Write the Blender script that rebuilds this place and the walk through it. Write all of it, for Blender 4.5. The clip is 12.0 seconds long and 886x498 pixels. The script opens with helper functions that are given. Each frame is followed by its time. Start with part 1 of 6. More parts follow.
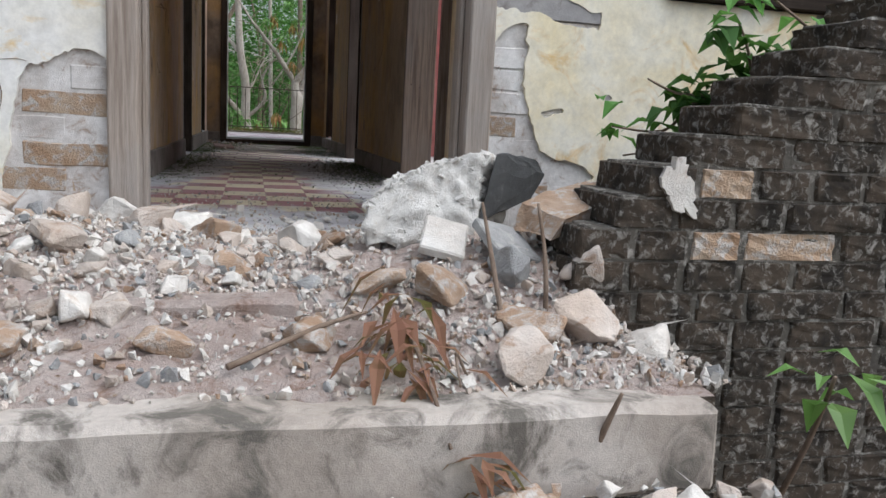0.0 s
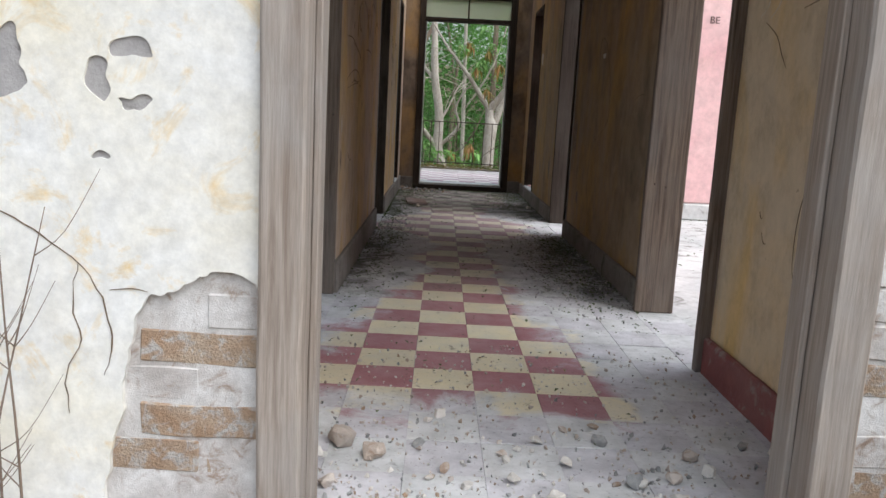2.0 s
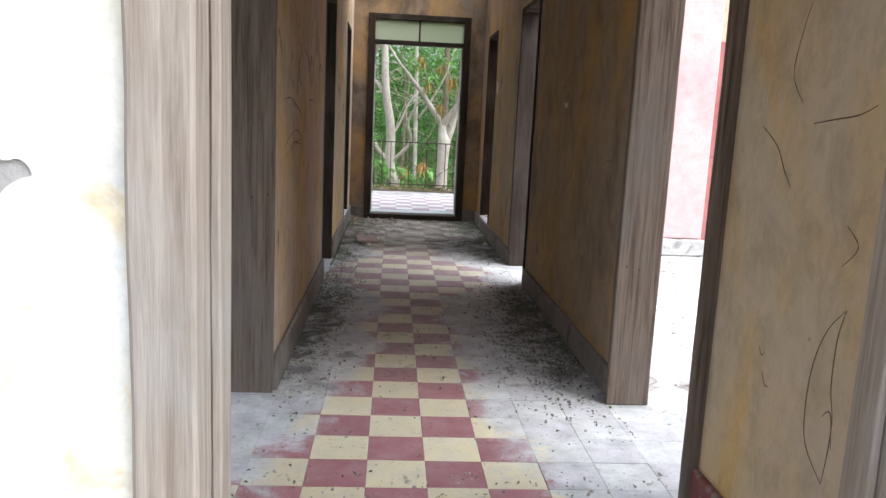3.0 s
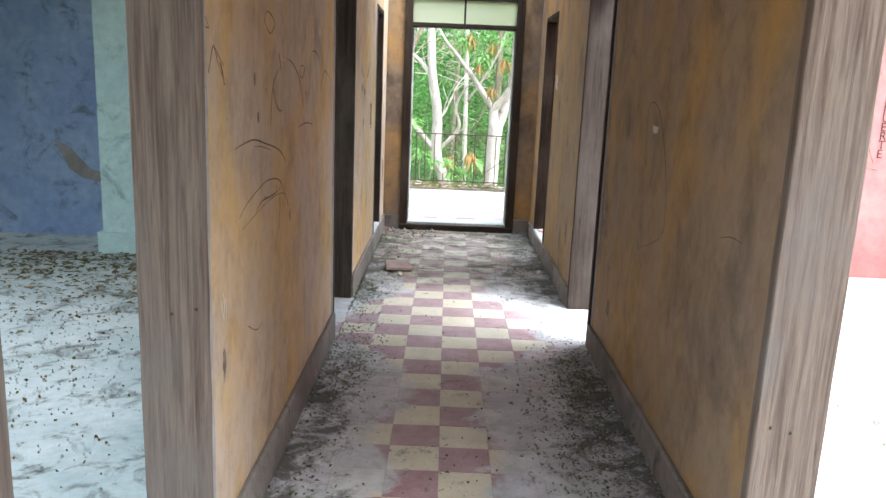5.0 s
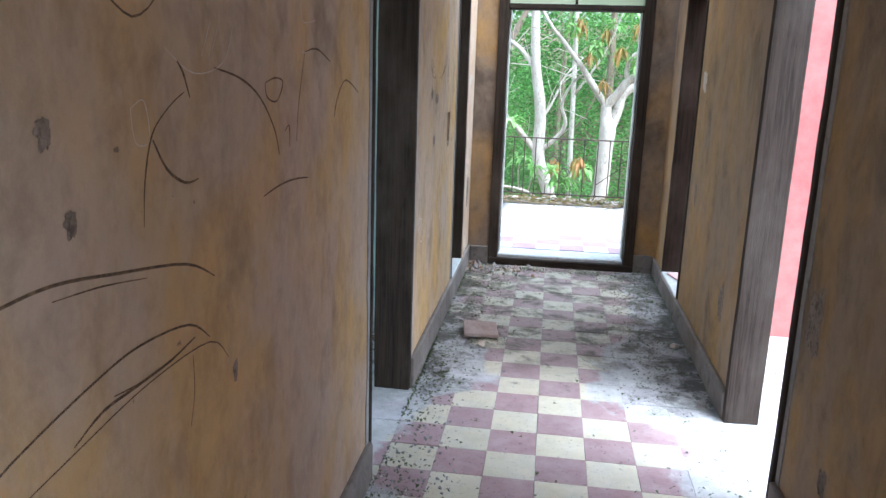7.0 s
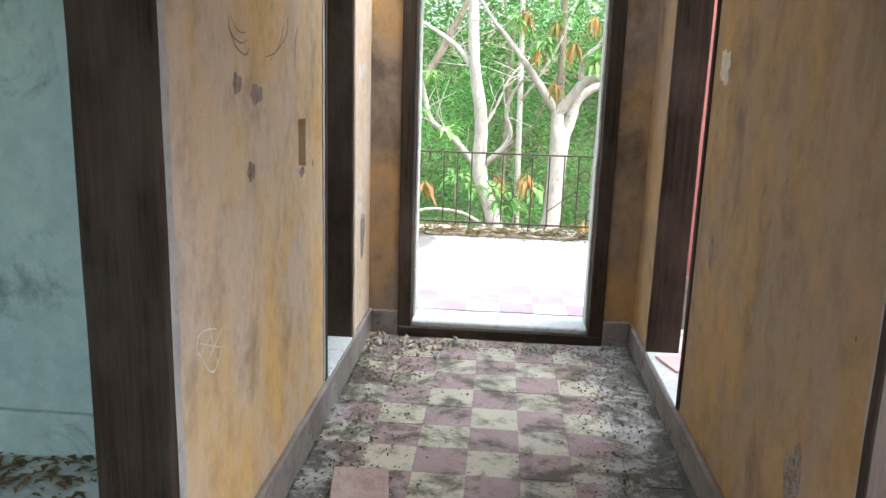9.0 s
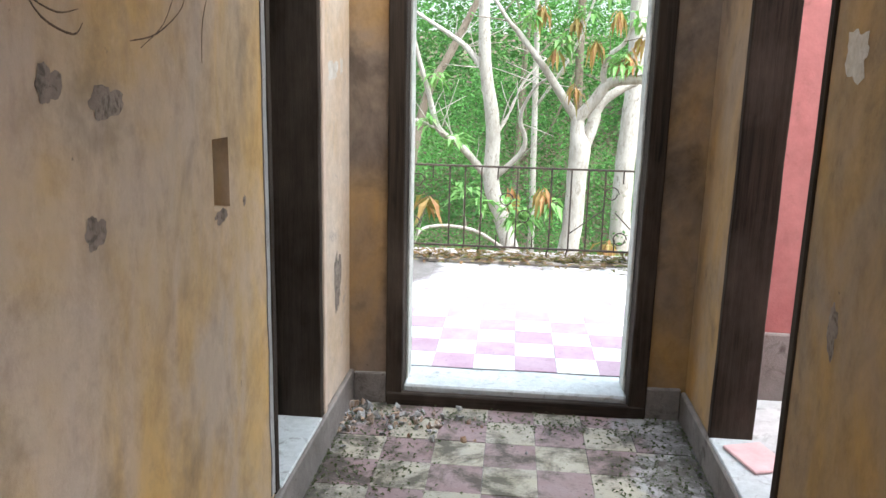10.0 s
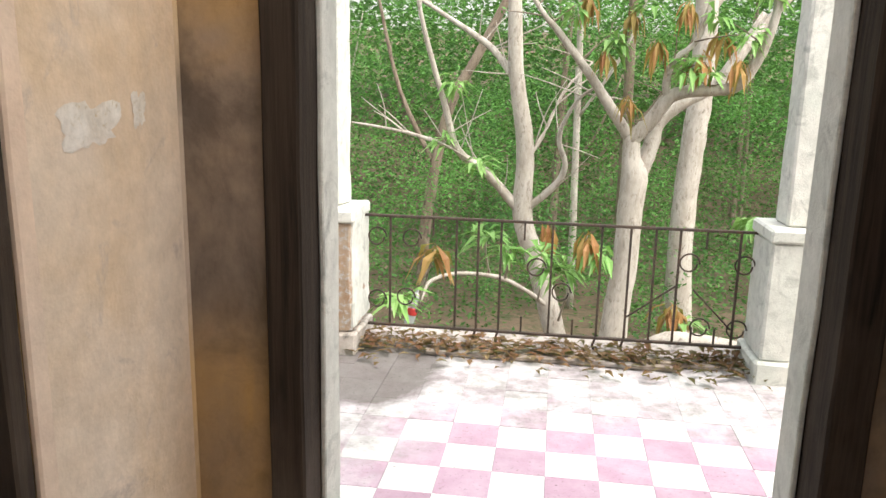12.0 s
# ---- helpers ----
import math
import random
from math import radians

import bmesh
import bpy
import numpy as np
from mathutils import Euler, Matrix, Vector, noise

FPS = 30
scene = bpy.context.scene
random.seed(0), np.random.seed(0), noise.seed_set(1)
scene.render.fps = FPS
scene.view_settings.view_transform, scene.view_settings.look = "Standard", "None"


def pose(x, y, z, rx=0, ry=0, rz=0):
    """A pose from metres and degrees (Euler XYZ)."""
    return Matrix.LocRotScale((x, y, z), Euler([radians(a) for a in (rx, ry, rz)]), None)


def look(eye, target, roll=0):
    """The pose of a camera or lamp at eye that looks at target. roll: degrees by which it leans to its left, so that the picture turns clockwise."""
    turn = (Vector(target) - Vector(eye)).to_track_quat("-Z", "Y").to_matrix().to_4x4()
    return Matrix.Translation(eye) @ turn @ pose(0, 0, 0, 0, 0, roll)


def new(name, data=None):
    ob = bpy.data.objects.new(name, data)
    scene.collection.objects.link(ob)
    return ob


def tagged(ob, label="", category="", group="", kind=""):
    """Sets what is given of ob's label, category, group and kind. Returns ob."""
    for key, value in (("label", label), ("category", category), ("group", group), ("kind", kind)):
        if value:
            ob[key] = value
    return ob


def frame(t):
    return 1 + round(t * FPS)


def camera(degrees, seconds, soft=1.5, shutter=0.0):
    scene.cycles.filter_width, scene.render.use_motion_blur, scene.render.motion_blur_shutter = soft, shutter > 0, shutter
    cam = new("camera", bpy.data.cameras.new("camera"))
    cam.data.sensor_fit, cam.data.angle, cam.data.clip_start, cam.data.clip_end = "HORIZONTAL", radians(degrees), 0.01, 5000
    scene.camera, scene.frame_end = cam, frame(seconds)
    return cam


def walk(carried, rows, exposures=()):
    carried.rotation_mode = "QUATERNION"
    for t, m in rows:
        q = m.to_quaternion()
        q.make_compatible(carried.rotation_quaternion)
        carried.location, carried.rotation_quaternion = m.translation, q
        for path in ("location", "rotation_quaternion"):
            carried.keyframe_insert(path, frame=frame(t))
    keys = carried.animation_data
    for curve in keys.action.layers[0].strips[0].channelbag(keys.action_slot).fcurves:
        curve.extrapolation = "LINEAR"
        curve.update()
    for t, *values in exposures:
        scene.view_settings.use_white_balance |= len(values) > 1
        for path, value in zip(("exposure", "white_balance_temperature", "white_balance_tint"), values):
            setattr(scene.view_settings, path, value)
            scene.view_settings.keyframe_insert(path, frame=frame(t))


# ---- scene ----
cam = camera(60.1, 12.0)
PATH = [
    (0, (-0.068, 0.824, 0.387), (0.42, 2.737, 0.065), 3.1),
    (0.5, (-0.026, 1.125, 0.52), (0.127, 3.09, 0.182), 3.2),
    (1, (-0.009, 1.366, 0.673), (0.252, 3.321, 0.344), 3.0),
    (1.5, (-0.013, 1.625, 0.756), (0.121, 3.592, 0.426), 3.0),
    (2, (-0.149, 1.856, 0.855), (-0.128, 3.828, 0.518), 3.0),
    (2.5, (-0.183, 2.048, 1.035), (-0.168, 4.018, 0.69), 2.9),
    (3, (-0.149, 2.289, 1.182), (-0.009, 4.256, 0.845), 2.7),
    (3.2, (-0.117, 2.417, 1.196), (0.002, 4.386, 0.864), 2.4),
    (4.8, (-0.023, 3.414, 1.429), (0.009, 5.372, 1.021), 2.5),
    (5, (-0.022, 3.531, 1.434), (-0.019, 5.487, 1.016), 2.4),
    (5.5, (-0.035, 3.934, 1.451), (-0.111, 5.885, 1.015), 2.5),
    (6, (0.029, 4.331, 1.437), (-0.115, 6.277, 0.997), 2.4),
    (6.5, (0.017, 4.768, 1.461), (-0.209, 6.705, 1.017), 2.2),
    (7, (-0.023, 5.126, 1.522), (-0.282, 7.056, 1.063), 1.9),
    (7.2, (-0.042, 5.315, 1.509), (-0.287, 7.245, 1.045), 2.2),
    (8.8, (0.05, 6.82, 1.431), (-0.069, 8.767, 0.991), 2.3),
    (9, (0.074, 7.019, 1.42), (-0.064, 8.967, 0.989), 1.8),
    (9.5, (0.03, 7.517, 1.42), (-0.134, 9.464, 0.992), 1.6),
    (10, (0.065, 7.939, 1.407), (-0.109, 9.887, 0.987), 1.4),
    (10.5, (0.144, 8.372, 1.417), (-0.127, 10.313, 1.018), 1.8),
    (11, (0.108, 8.794, 1.469), (-0.189, 10.731, 1.064), 2.0),
    (11.5, (0.142, 9.245, 1.427), (-0.15, 11.186, 1.041), 1.2),
    (12, (0.086, 9.737, 1.525), (-0.189, 11.671, 1.1), 1.3),
]
EXPOSURES = [(0, 0.15, 5950, 10), (1.0, 0.15, 5950, 10), (2.0, 0.55, 6050, 9), (2.5, 0.05, 5950, 9), (3.0, 1.2, 5950, 8), (3.3, 1.45, 5900, 7), (4.8, 2.3, 5800, 5), (6.0, 2.35, 5400, 5), (7.2, 2.1, 5200, 5), (8.8, 2.2, 5850, 5), (9.5, 2.2, 5800, 5), (10.0, 1.95, 5750, 5), (11.0, 1.8, 6250, 8), (12.0, 1.4, 6600, 9)]
walk(cam, [(t, look(eye, target, roll)) for t, eye, target, roll in PATH], EXPOSURES)

# ---- world and sun ----
world = bpy.data.worlds.new("overcast_sky")
scene.world = world
world.use_nodes = True
wn, wl = world.node_tree.nodes, world.node_tree.links
sky = wn.new("ShaderNodeTexSky")
sky.sky_type, sky.sun_disc = "NISHITA", False
sky.sun_elevation, sky.sun_rotation = radians(57.5), radians(123.7)
sky.air_density, sky.dust_density = 1.5, 4.0
pale = wn.new("ShaderNodeHueSaturation")
pale.inputs["Saturation"].default_value = 0.4
wl.new(sky.outputs[0], pale.inputs["Color"])
wl.new(pale.outputs[0], wn["Background"].inputs["Color"])
wn["Background"].inputs["Strength"].default_value = 0.15
sun = new("sun", bpy.data.lights.new("sun", "SUN"))
sun.data.energy, sun.data.angle, sun.data.color = 1.9, radians(85), (1.0, 0.975, 0.93)
sun.matrix_world = look((4.5, -3, 8.5), (0, 0, 0))

# ---- materials ----
def ramp(nt, fac, stops):
    r = nt.nodes.new("ShaderNodeValToRGB")
    el = r.color_ramp.elements
    while len(el) < len(stops):
        el.new(0.5)
    for e, (p, c) in zip(el, stops):
        e.position, e.color = p, (*c, 1)
    nt.links.new(fac, r.inputs[0])
    return r.outputs[0]


def math_node(nt, op, a, b, clamp=False):
    m = nt.nodes.new("ShaderNodeMath")
    m.operation, m.use_clamp = op, clamp
    for i, v in enumerate((a, b)):
        if isinstance(v, (int, float)):
            m.inputs[i].default_value = v
        else:
            nt.links.new(v, m.inputs[i])
    return m.outputs[0]


def mix(nt, fac, a, b, mode="MIX"):
    m = nt.nodes.new("ShaderNodeMix")
    m.data_type, m.blend_type = "RGBA", mode
    for i, v in ((0, fac), (6, a), (7, b)):
        if isinstance(v, (int, float)):
            m.inputs[i].default_value = v
        elif isinstance(v, tuple):
            m.inputs[i].default_value = (*v, 1)
        else:
            nt.links.new(v, m.inputs[i])
    return m.outputs[2]


def place(nt, stretch=(1, 1, 1), local=False):
    if local:
        src = nt.nodes.new("ShaderNodeTexCoord").outputs["Object"]
    else:
        src = nt.nodes.new("ShaderNodeNewGeometry").outputs["Position"]
    mp = nt.nodes.new("ShaderNodeMapping")
    mp.inputs["Scale"].default_value = stretch
    nt.links.new(src, mp.inputs[0])
    return mp.outputs[0]


def noise_tex(nt, vec, scale, detail=5, rough=0.6, distort=0.0):
    n = nt.nodes.new("ShaderNodeTexNoise")
    n.inputs["Scale"].default_value, n.inputs["Detail"].default_value = scale, detail
    n.inputs["Roughness"].default_value, n.inputs["Distortion"].default_value = rough, distort
    nt.links.new(vec, n.inputs["Vector"])
    return n.outputs[0]


def start(name, rough=0.8, metal=0.0):
    m = bpy.data.materials.new(name)
    m.use_nodes = True
    b = m.node_tree.nodes["Principled BSDF"]
    b.inputs["Roughness"].default_value, b.inputs["Metallic"].default_value = rough, metal
    b.inputs["Specular IOR Level"].default_value = 0.3
    return m, m.node_tree, b


def bump(nt, b, height, strength, dist=0.01):
    n = nt.nodes.new("ShaderNodeBump")
    n.inputs["Strength"].default_value, n.inputs["Distance"].default_value = strength, dist
    nt.links.new(height, n.inputs["Height"])
    nt.links.new(n.outputs[0], b.inputs["Normal"])


def surface(name, main, second, stain, big=1.2, fine=14, rough=0.85, relief=0.3, stain_at=0.62, stretch=(1, 1, 1), vary=0.0, local=False):
    """Two colours in broad clouds, stains of a third with hard and soft rims, fine grain and relief."""
    m, nt, b = start(name, rough)
    v = place(nt, stretch, local)
    c = ramp(nt, noise_tex(nt, v, big, 6, 0.62, 0.4), [(0.36, main), (0.62, second)])
    s = ramp(nt, noise_tex(nt, v, big * 3.1, 8, 0.68, 0.8), [(stain_at - 0.06, (0, 0, 0)), (stain_at + 0.08, (1, 1, 1))])
    c = mix(nt, s, c, stain)
    g = noise_tex(nt, v, fine, 8, 0.7)
    c = mix(nt, 0.55, c, ramp(nt, g, [(0.25, (0.45, 0.45, 0.45)), (0.75, (1, 1, 1))]), "MULTIPLY")
    if vary:
        o = nt.nodes.new("ShaderNodeObjectInfo")
        c = mix(nt, vary, c, ramp(nt, o.outputs["Random"], [(0, (0.5, 0.5, 0.5)), (1, (1, 1, 1))]), "MULTIPLY")
    nt.links.new(c, b.inputs["Base Color"])
    bump(nt, b, math_node(nt, "ADD", g, noise_tex(nt, v, fine * 6, 3)), relief)
    return m


def timber(name, pale_c, dark_c, rot_c, axis="z", rough=0.8):
    m, nt, b = start(name, rough)
    b.inputs["Specular IOR Level"].default_value = 0.12
    st = {"x": (0.8, 20, 20), "y": (20, 0.8, 20), "z": (20, 20, 0.7)}[axis]
    v = place(nt, st)
    g = noise_tex(nt, v, 3.2, 8, 0.65, 0.6)
    c = ramp(nt, g, [(0.32, dark_c), (0.62, pale_c)])
    broad = noise_tex(nt, place(nt, (1.5, 1.5, 0.8)), 2.2, 5, 0.6)
    c = mix(nt, ramp(nt, broad, [(0.45, (0, 0, 0)), (0.7, (1, 1, 1))]), c, rot_c)
    fine = noise_tex(nt, v, 16, 6, 0.7)
    c = mix(nt, 0.38, c, ramp(nt, fine, [(0.3, (0.4, 0.4, 0.4)), (0.65, (1, 1, 1))]), "MULTIPLY")
    nt.links.new(c, b.inputs["Base Color"])
    bump(nt, b, math_node(nt, "ADD", g, fine), 0.3, 0.005)
    return m


def tile_material(name, colour, worn, dust, shed):
    """Cement tile: worn colour under a coat of dust, thin along the trodden middle, thick at the sides and by the steps."""
    m, nt, b = start(name, 0.55)
    pos = nt.nodes.new("ShaderNodeNewGeometry").outputs["Position"]
    sep = nt.nodes.new("ShaderNodeSeparateXYZ")
    nt.links.new(pos, sep.inputs[0])
    v = place(nt)
    o = nt.nodes.new("ShaderNodeObjectInfo")
    c = mix(nt, ramp(nt, noise_tex(nt, v, 9, 7, 0.65), [(0.4, (0, 0, 0)), (0.75, (1, 1, 1))]), colour, worn)
    c = mix(nt, 0.35, c, ramp(nt, o.outputs["Random"], [(0, (0.6, 0.6, 0.6)), (1, (1, 1, 1))]), "MULTIPLY")
    cloud = noise_tex(nt, v, 3.0, 9, 0.68, 0.6)
    if shed == "hall":
        reach = math_node(nt, "MULTIPLY", math_node(nt, "SUBTRACT", 5.9, sep.outputs[1]), 0.22, True)
        centre = math_node(nt, "MULTIPLY", reach, -0.35)
        off = math_node(nt, "ABSOLUTE", math_node(nt, "SUBTRACT", sep.outputs[0], centre), 0)
        side = math_node(nt, "MULTIPLY", math_node(nt, "SUBTRACT", off, math_node(nt, "ADD", 0.14, reach)), 2.6)
        side = math_node(nt, "SUBTRACT", side, math_node(nt, "MULTIPLY", math_node(nt, "SUBTRACT", sep.outputs[1], 8.6), 0.7, True))
        near = math_node(nt, "MULTIPLY", math_node(nt, "SUBTRACT", 4.15, sep.outputs[1]), 1.6)
        light = math_node(nt, "MULTIPLY", math_node(nt, "SUBTRACT", 0.75, math_node(nt, "ABSOLUTE", math_node(nt, "SUBTRACT", sep.outputs[1], 8.0), 0)), 2.2, True)
        cover = math_node(nt, "SUBTRACT", math_node(nt, "MAXIMUM", side, near), light)
        cover = math_node(nt, "ADD", cover, math_node(nt, "MULTIPLY", math_node(nt, "SUBTRACT", cloud, 0.5), 1.9))
        fac = ramp(nt, cover, [(-0.0, (0.17, 0.17, 0.17)), (0.25, (0.9, 0.9, 0.9))])
    else:
        far = math_node(nt, "MULTIPLY", math_node(nt, "SUBTRACT", sep.outputs[1], 12.75), 1.15)
        left = math_node(nt, "MULTIPLY", math_node(nt, "SUBTRACT", math_node(nt, "MULTIPLY", sep.outputs[0], -1.0), 0.25), 1.1)
        cover = math_node(nt, "ADD", math_node(nt, "MAXIMUM", far, math_node(nt, "ADD", math_node(nt, "MULTIPLY", far, 0.5), left)), math_node(nt, "MULTIPLY", math_node(nt, "SUBTRACT", cloud, 0.5), 1.3))
        fac = ramp(nt, cover, [(0.0, (0.16, 0.16, 0.16)), (0.4, (0.9, 0.9, 0.9))])
    if shed == "hall":
        film = math_node(nt, "MULTIPLY", math_node(nt, "MULTIPLY", math_node(nt, "SUBTRACT", sep.outputs[1], 4.8), 0.6, True), 0.40)
        fac = math_node(nt, "MAXIMUM", fac, film)
    dustc = ramp(nt, noise_tex(nt, v, 7, 8, 0.7), [(0.35, dust[0]), (0.65, dust[1])])
    c = mix(nt, fac, c, dustc)
    if shed == "terrace":
        drift = math_node(nt, "MULTIPLY", math_node(nt, "MULTIPLY", left, 1.8, True), math_node(nt, "MULTIPLY", far, 2.0, True))
        drift = math_node(nt, "ADD", drift, math_node(nt, "MULTIPLY", math_node(nt, "SUBTRACT", cloud, 0.55), 1.4))
        c = mix(nt, ramp(nt, drift, [(0.12, (0, 0, 0)), (0.45, (0.85, 0.85, 0.85))]), c, (0.11, 0.095, 0.085))
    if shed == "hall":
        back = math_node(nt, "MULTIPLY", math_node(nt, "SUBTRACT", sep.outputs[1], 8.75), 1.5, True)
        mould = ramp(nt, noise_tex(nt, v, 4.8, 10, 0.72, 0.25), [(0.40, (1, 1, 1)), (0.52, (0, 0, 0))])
        # dirt and the back hall's dimness, mixed evenly into the tile colour
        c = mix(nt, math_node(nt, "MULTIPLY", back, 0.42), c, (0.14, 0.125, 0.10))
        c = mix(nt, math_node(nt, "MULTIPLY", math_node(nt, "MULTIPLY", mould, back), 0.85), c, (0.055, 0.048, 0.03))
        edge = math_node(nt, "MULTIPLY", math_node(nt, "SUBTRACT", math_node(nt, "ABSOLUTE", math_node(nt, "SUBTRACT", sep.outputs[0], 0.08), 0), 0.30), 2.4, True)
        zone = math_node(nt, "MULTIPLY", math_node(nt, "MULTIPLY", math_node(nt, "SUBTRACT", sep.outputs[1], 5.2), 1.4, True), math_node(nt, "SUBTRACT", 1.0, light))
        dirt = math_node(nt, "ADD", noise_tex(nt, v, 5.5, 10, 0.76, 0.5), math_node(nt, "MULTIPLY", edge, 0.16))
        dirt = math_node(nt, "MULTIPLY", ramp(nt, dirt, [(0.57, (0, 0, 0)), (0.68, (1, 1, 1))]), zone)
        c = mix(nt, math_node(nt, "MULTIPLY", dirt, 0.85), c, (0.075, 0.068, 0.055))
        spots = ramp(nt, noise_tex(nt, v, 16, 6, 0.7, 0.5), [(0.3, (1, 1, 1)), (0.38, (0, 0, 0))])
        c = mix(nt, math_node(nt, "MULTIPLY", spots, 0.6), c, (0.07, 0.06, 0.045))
    specks = ramp(nt, noise_tex(nt, v, 60, 4, 0.6), [(0.28, (0.35, 0.35, 0.35)), (0.4, (1, 1, 1))])
    c = mix(nt, 0.7, c, specks, "MULTIPLY")
    nt.links.new(c, b.inputs["Base Color"])
    nt.links.new(ramp(nt, fac, [(0, (0.42, 0.42, 0.42)), (1, (0.9, 0.9, 0.9))]), b.inputs["Roughness"])
    bump(nt, b, math_node(nt, "ADD", cloud, noise_tex(nt, v, 90, 3)), 0.15)
    return m


def distemper(name, cols, rub, dark, rough=0.72, blot_at=0.66):
    """Old distemper on plaster: broad clouds, rubbed upright streaks, dark blots, small nicks and an uneven trowelled face."""
    m, nt, b = start(name, rough)
    v, up = place(nt, (1, 1, 0.7)), place(nt, (1.5, 1.5, 0.6))
    c = ramp(nt, noise_tex(nt, v, 1.8, 6, 0.56, 0.7), list(zip((0.36, 0.5, 0.62), cols)))
    c = mix(nt, ramp(nt, noise_tex(nt, up, 2.1, 7, 0.58, 0.9), [(0.42, (0, 0, 0)), (0.68, (0.9, 0.9, 0.9))]), c, rub)
    c = mix(nt, ramp(nt, noise_tex(nt, v, 3.0, 8, 0.64, 0.5), [(blot_at - 0.07, (0, 0, 0)), (blot_at + 0.1, (0.65, 0.65, 0.65))]), c, dark)
    c = mix(nt, ramp(nt, noise_tex(nt, place(nt), 26, 3, 0.55), [(0.22, (0.8, 0.8, 0.8)), (0.26, (0, 0, 0))]), c, dark)
    c = mix(nt, 0.55, c, ramp(nt, noise_tex(nt, v, 9, 9, 0.74, 0.2), [(0.34, (0.58, 0.55, 0.52)), (0.54, (1, 1, 1))]), "MULTIPLY")
    g = noise_tex(nt, v, 22, 8, 0.72)
    c = mix(nt, 0.35, c, ramp(nt, g, [(0.28, (0.55, 0.55, 0.55)), (0.7, (1, 1, 1))]), "MULTIPLY")
    nt.links.new(c, b.inputs["Base Color"])
    bump(nt, b, math_node(nt, "ADD", g, math_node(nt, "MULTIPLY", noise_tex(nt, v, 3.5, 4, 0.5), 3.0)), 0.22)
    return m


M = {}
M["lime"] = surface("limewashed facade plaster", (0.88, 0.875, 0.85), (0.88, 0.835, 0.71), (0.82, 0.64, 0.36), 2.2, 30, 0.9, 0.06, 0.605)
M["lime_yellow"] = surface("yellow limewashed facade plaster", (0.86, 0.74, 0.47), (0.88, 0.85, 0.75), (0.76, 0.55, 0.27), 2.0, 30, 0.9, 0.06, 0.62)
M["ink"] = surface("black wall paint", (0.03, 0.025, 0.023), (0.05, 0.04, 0.036), (0.12, 0.07, 0.06), 20, 60, 0.9, 0.1)
M["render"] = surface("grey render coat", (0.36, 0.35, 0.35), (0.46, 0.44, 0.43), (0.26, 0.24, 0.23), 4, 24, 0.95, 0.2)
M["mortar"] = surface("pale lime mortar", (0.52, 0.48, 0.45), (0.80, 0.78, 0.76), (0.36, 0.27, 0.21), 7, 50, 0.95, 0.3, 0.60)
M["rubble_dust"] = surface("crushed plaster and brick dust", (0.56, 0.44, 0.385), (0.70, 0.61, 0.56), (0.40, 0.27, 0.21), 8, 60, 0.98, 1.0, 0.58)
M["brick"] = surface("soft tan brick", (0.46, 0.30, 0.19), (0.54, 0.42, 0.31), (0.60, 0.57, 0.54), 9, 30, 0.95, 0.6, 0.55, vary=0.5)
M["old_brick"] = surface("mould-blackened brick", (0.05, 0.043, 0.036), (0.15, 0.115, 0.085), (0.55, 0.52, 0.47), 15, 90, 0.95, 0.9, 0.585, vary=0.45)
M["ochre"] = distemper("ochre distempered plaster", [(0.66, 0.43, 0.165), (0.58, 0.41, 0.215), (0.54, 0.43, 0.325)], (0.57, 0.455, 0.365), (0.19, 0.15, 0.115), 0.72, 0.64)
M["dado"] = surface("grimy skirting plaster", (0.20, 0.175, 0.155), (0.30, 0.265, 0.245), (0.12, 0.10, 0.085), 3, 18, 0.85, 0.35)
M["maroon_skirt"] = surface("maroon skirting tile", (0.23, 0.065, 0.06), (0.30, 0.12, 0.11), (0.35, 0.31, 0.29), 3, 20, 0.6, 0.2)
M["blue"] = surface("blue-green distemper", (0.40, 0.51, 0.51), (0.44, 0.56, 0.51), (0.20, 0.27, 0.26), 1.2, 12, 0.85, 0.2, 0.61)
M["pink"] = surface("pink distemper", (0.80, 0.50, 0.50), (0.84, 0.60, 0.58), (0.66, 0.46, 0.42), 1.2, 12, 0.85, 0.15, 0.66)
M["rose"] = surface("dull red dado paint", (0.42, 0.155, 0.145), (0.50, 0.22, 0.20), (0.30, 0.15, 0.13), 1.4, 12, 0.8, 0.15, 0.66)
M["cream"] = surface("cream wall paint", (0.72, 0.55, 0.42), (0.76, 0.62, 0.50), (0.55, 0.42, 0.33), 1.2, 12, 0.85, 0.15, 0.66)
M["timber"] = timber("weathered grey timber", (0.43, 0.37, 0.32), (0.24, 0.19, 0.155), (0.38, 0.355, 0.335))
M["timber_pale"] = timber("bleached grey timber", (0.24, 0.19, 0.155), (0.095, 0.07, 0.055), (0.20, 0.175, 0.16))
M["timber_pale_x"] = timber("bleached grey cross timber", (0.30, 0.25, 0.21), (0.14, 0.105, 0.085), (0.26, 0.24, 0.225), "x")
M["pale_wash"] = surface("pale worn wash", (0.74, 0.62, 0.50), (0.68, 0.52, 0.36), (0.50, 0.42, 0.36), 2.4, 16, 0.8, 0.14, 0.62)
# darker copy of the ochre: the right wall's shade is in the colour
M["ochre_shaded"] = distemper("brown ochre plaster darkened for shade", [(0.50, 0.305, 0.10), (0.42, 0.275, 0.125), (0.35, 0.26, 0.175)], (0.36, 0.275, 0.205), (0.12, 0.095, 0.07), 0.72, 0.60)
M["ochre_pale"] = distemper("pale rubbed yellow plaster", [(0.74, 0.51, 0.21), (0.68, 0.51, 0.28), (0.64, 0.53, 0.38)], (0.66, 0.56, 0.43), (0.34, 0.27, 0.20), 0.75, 0.68)
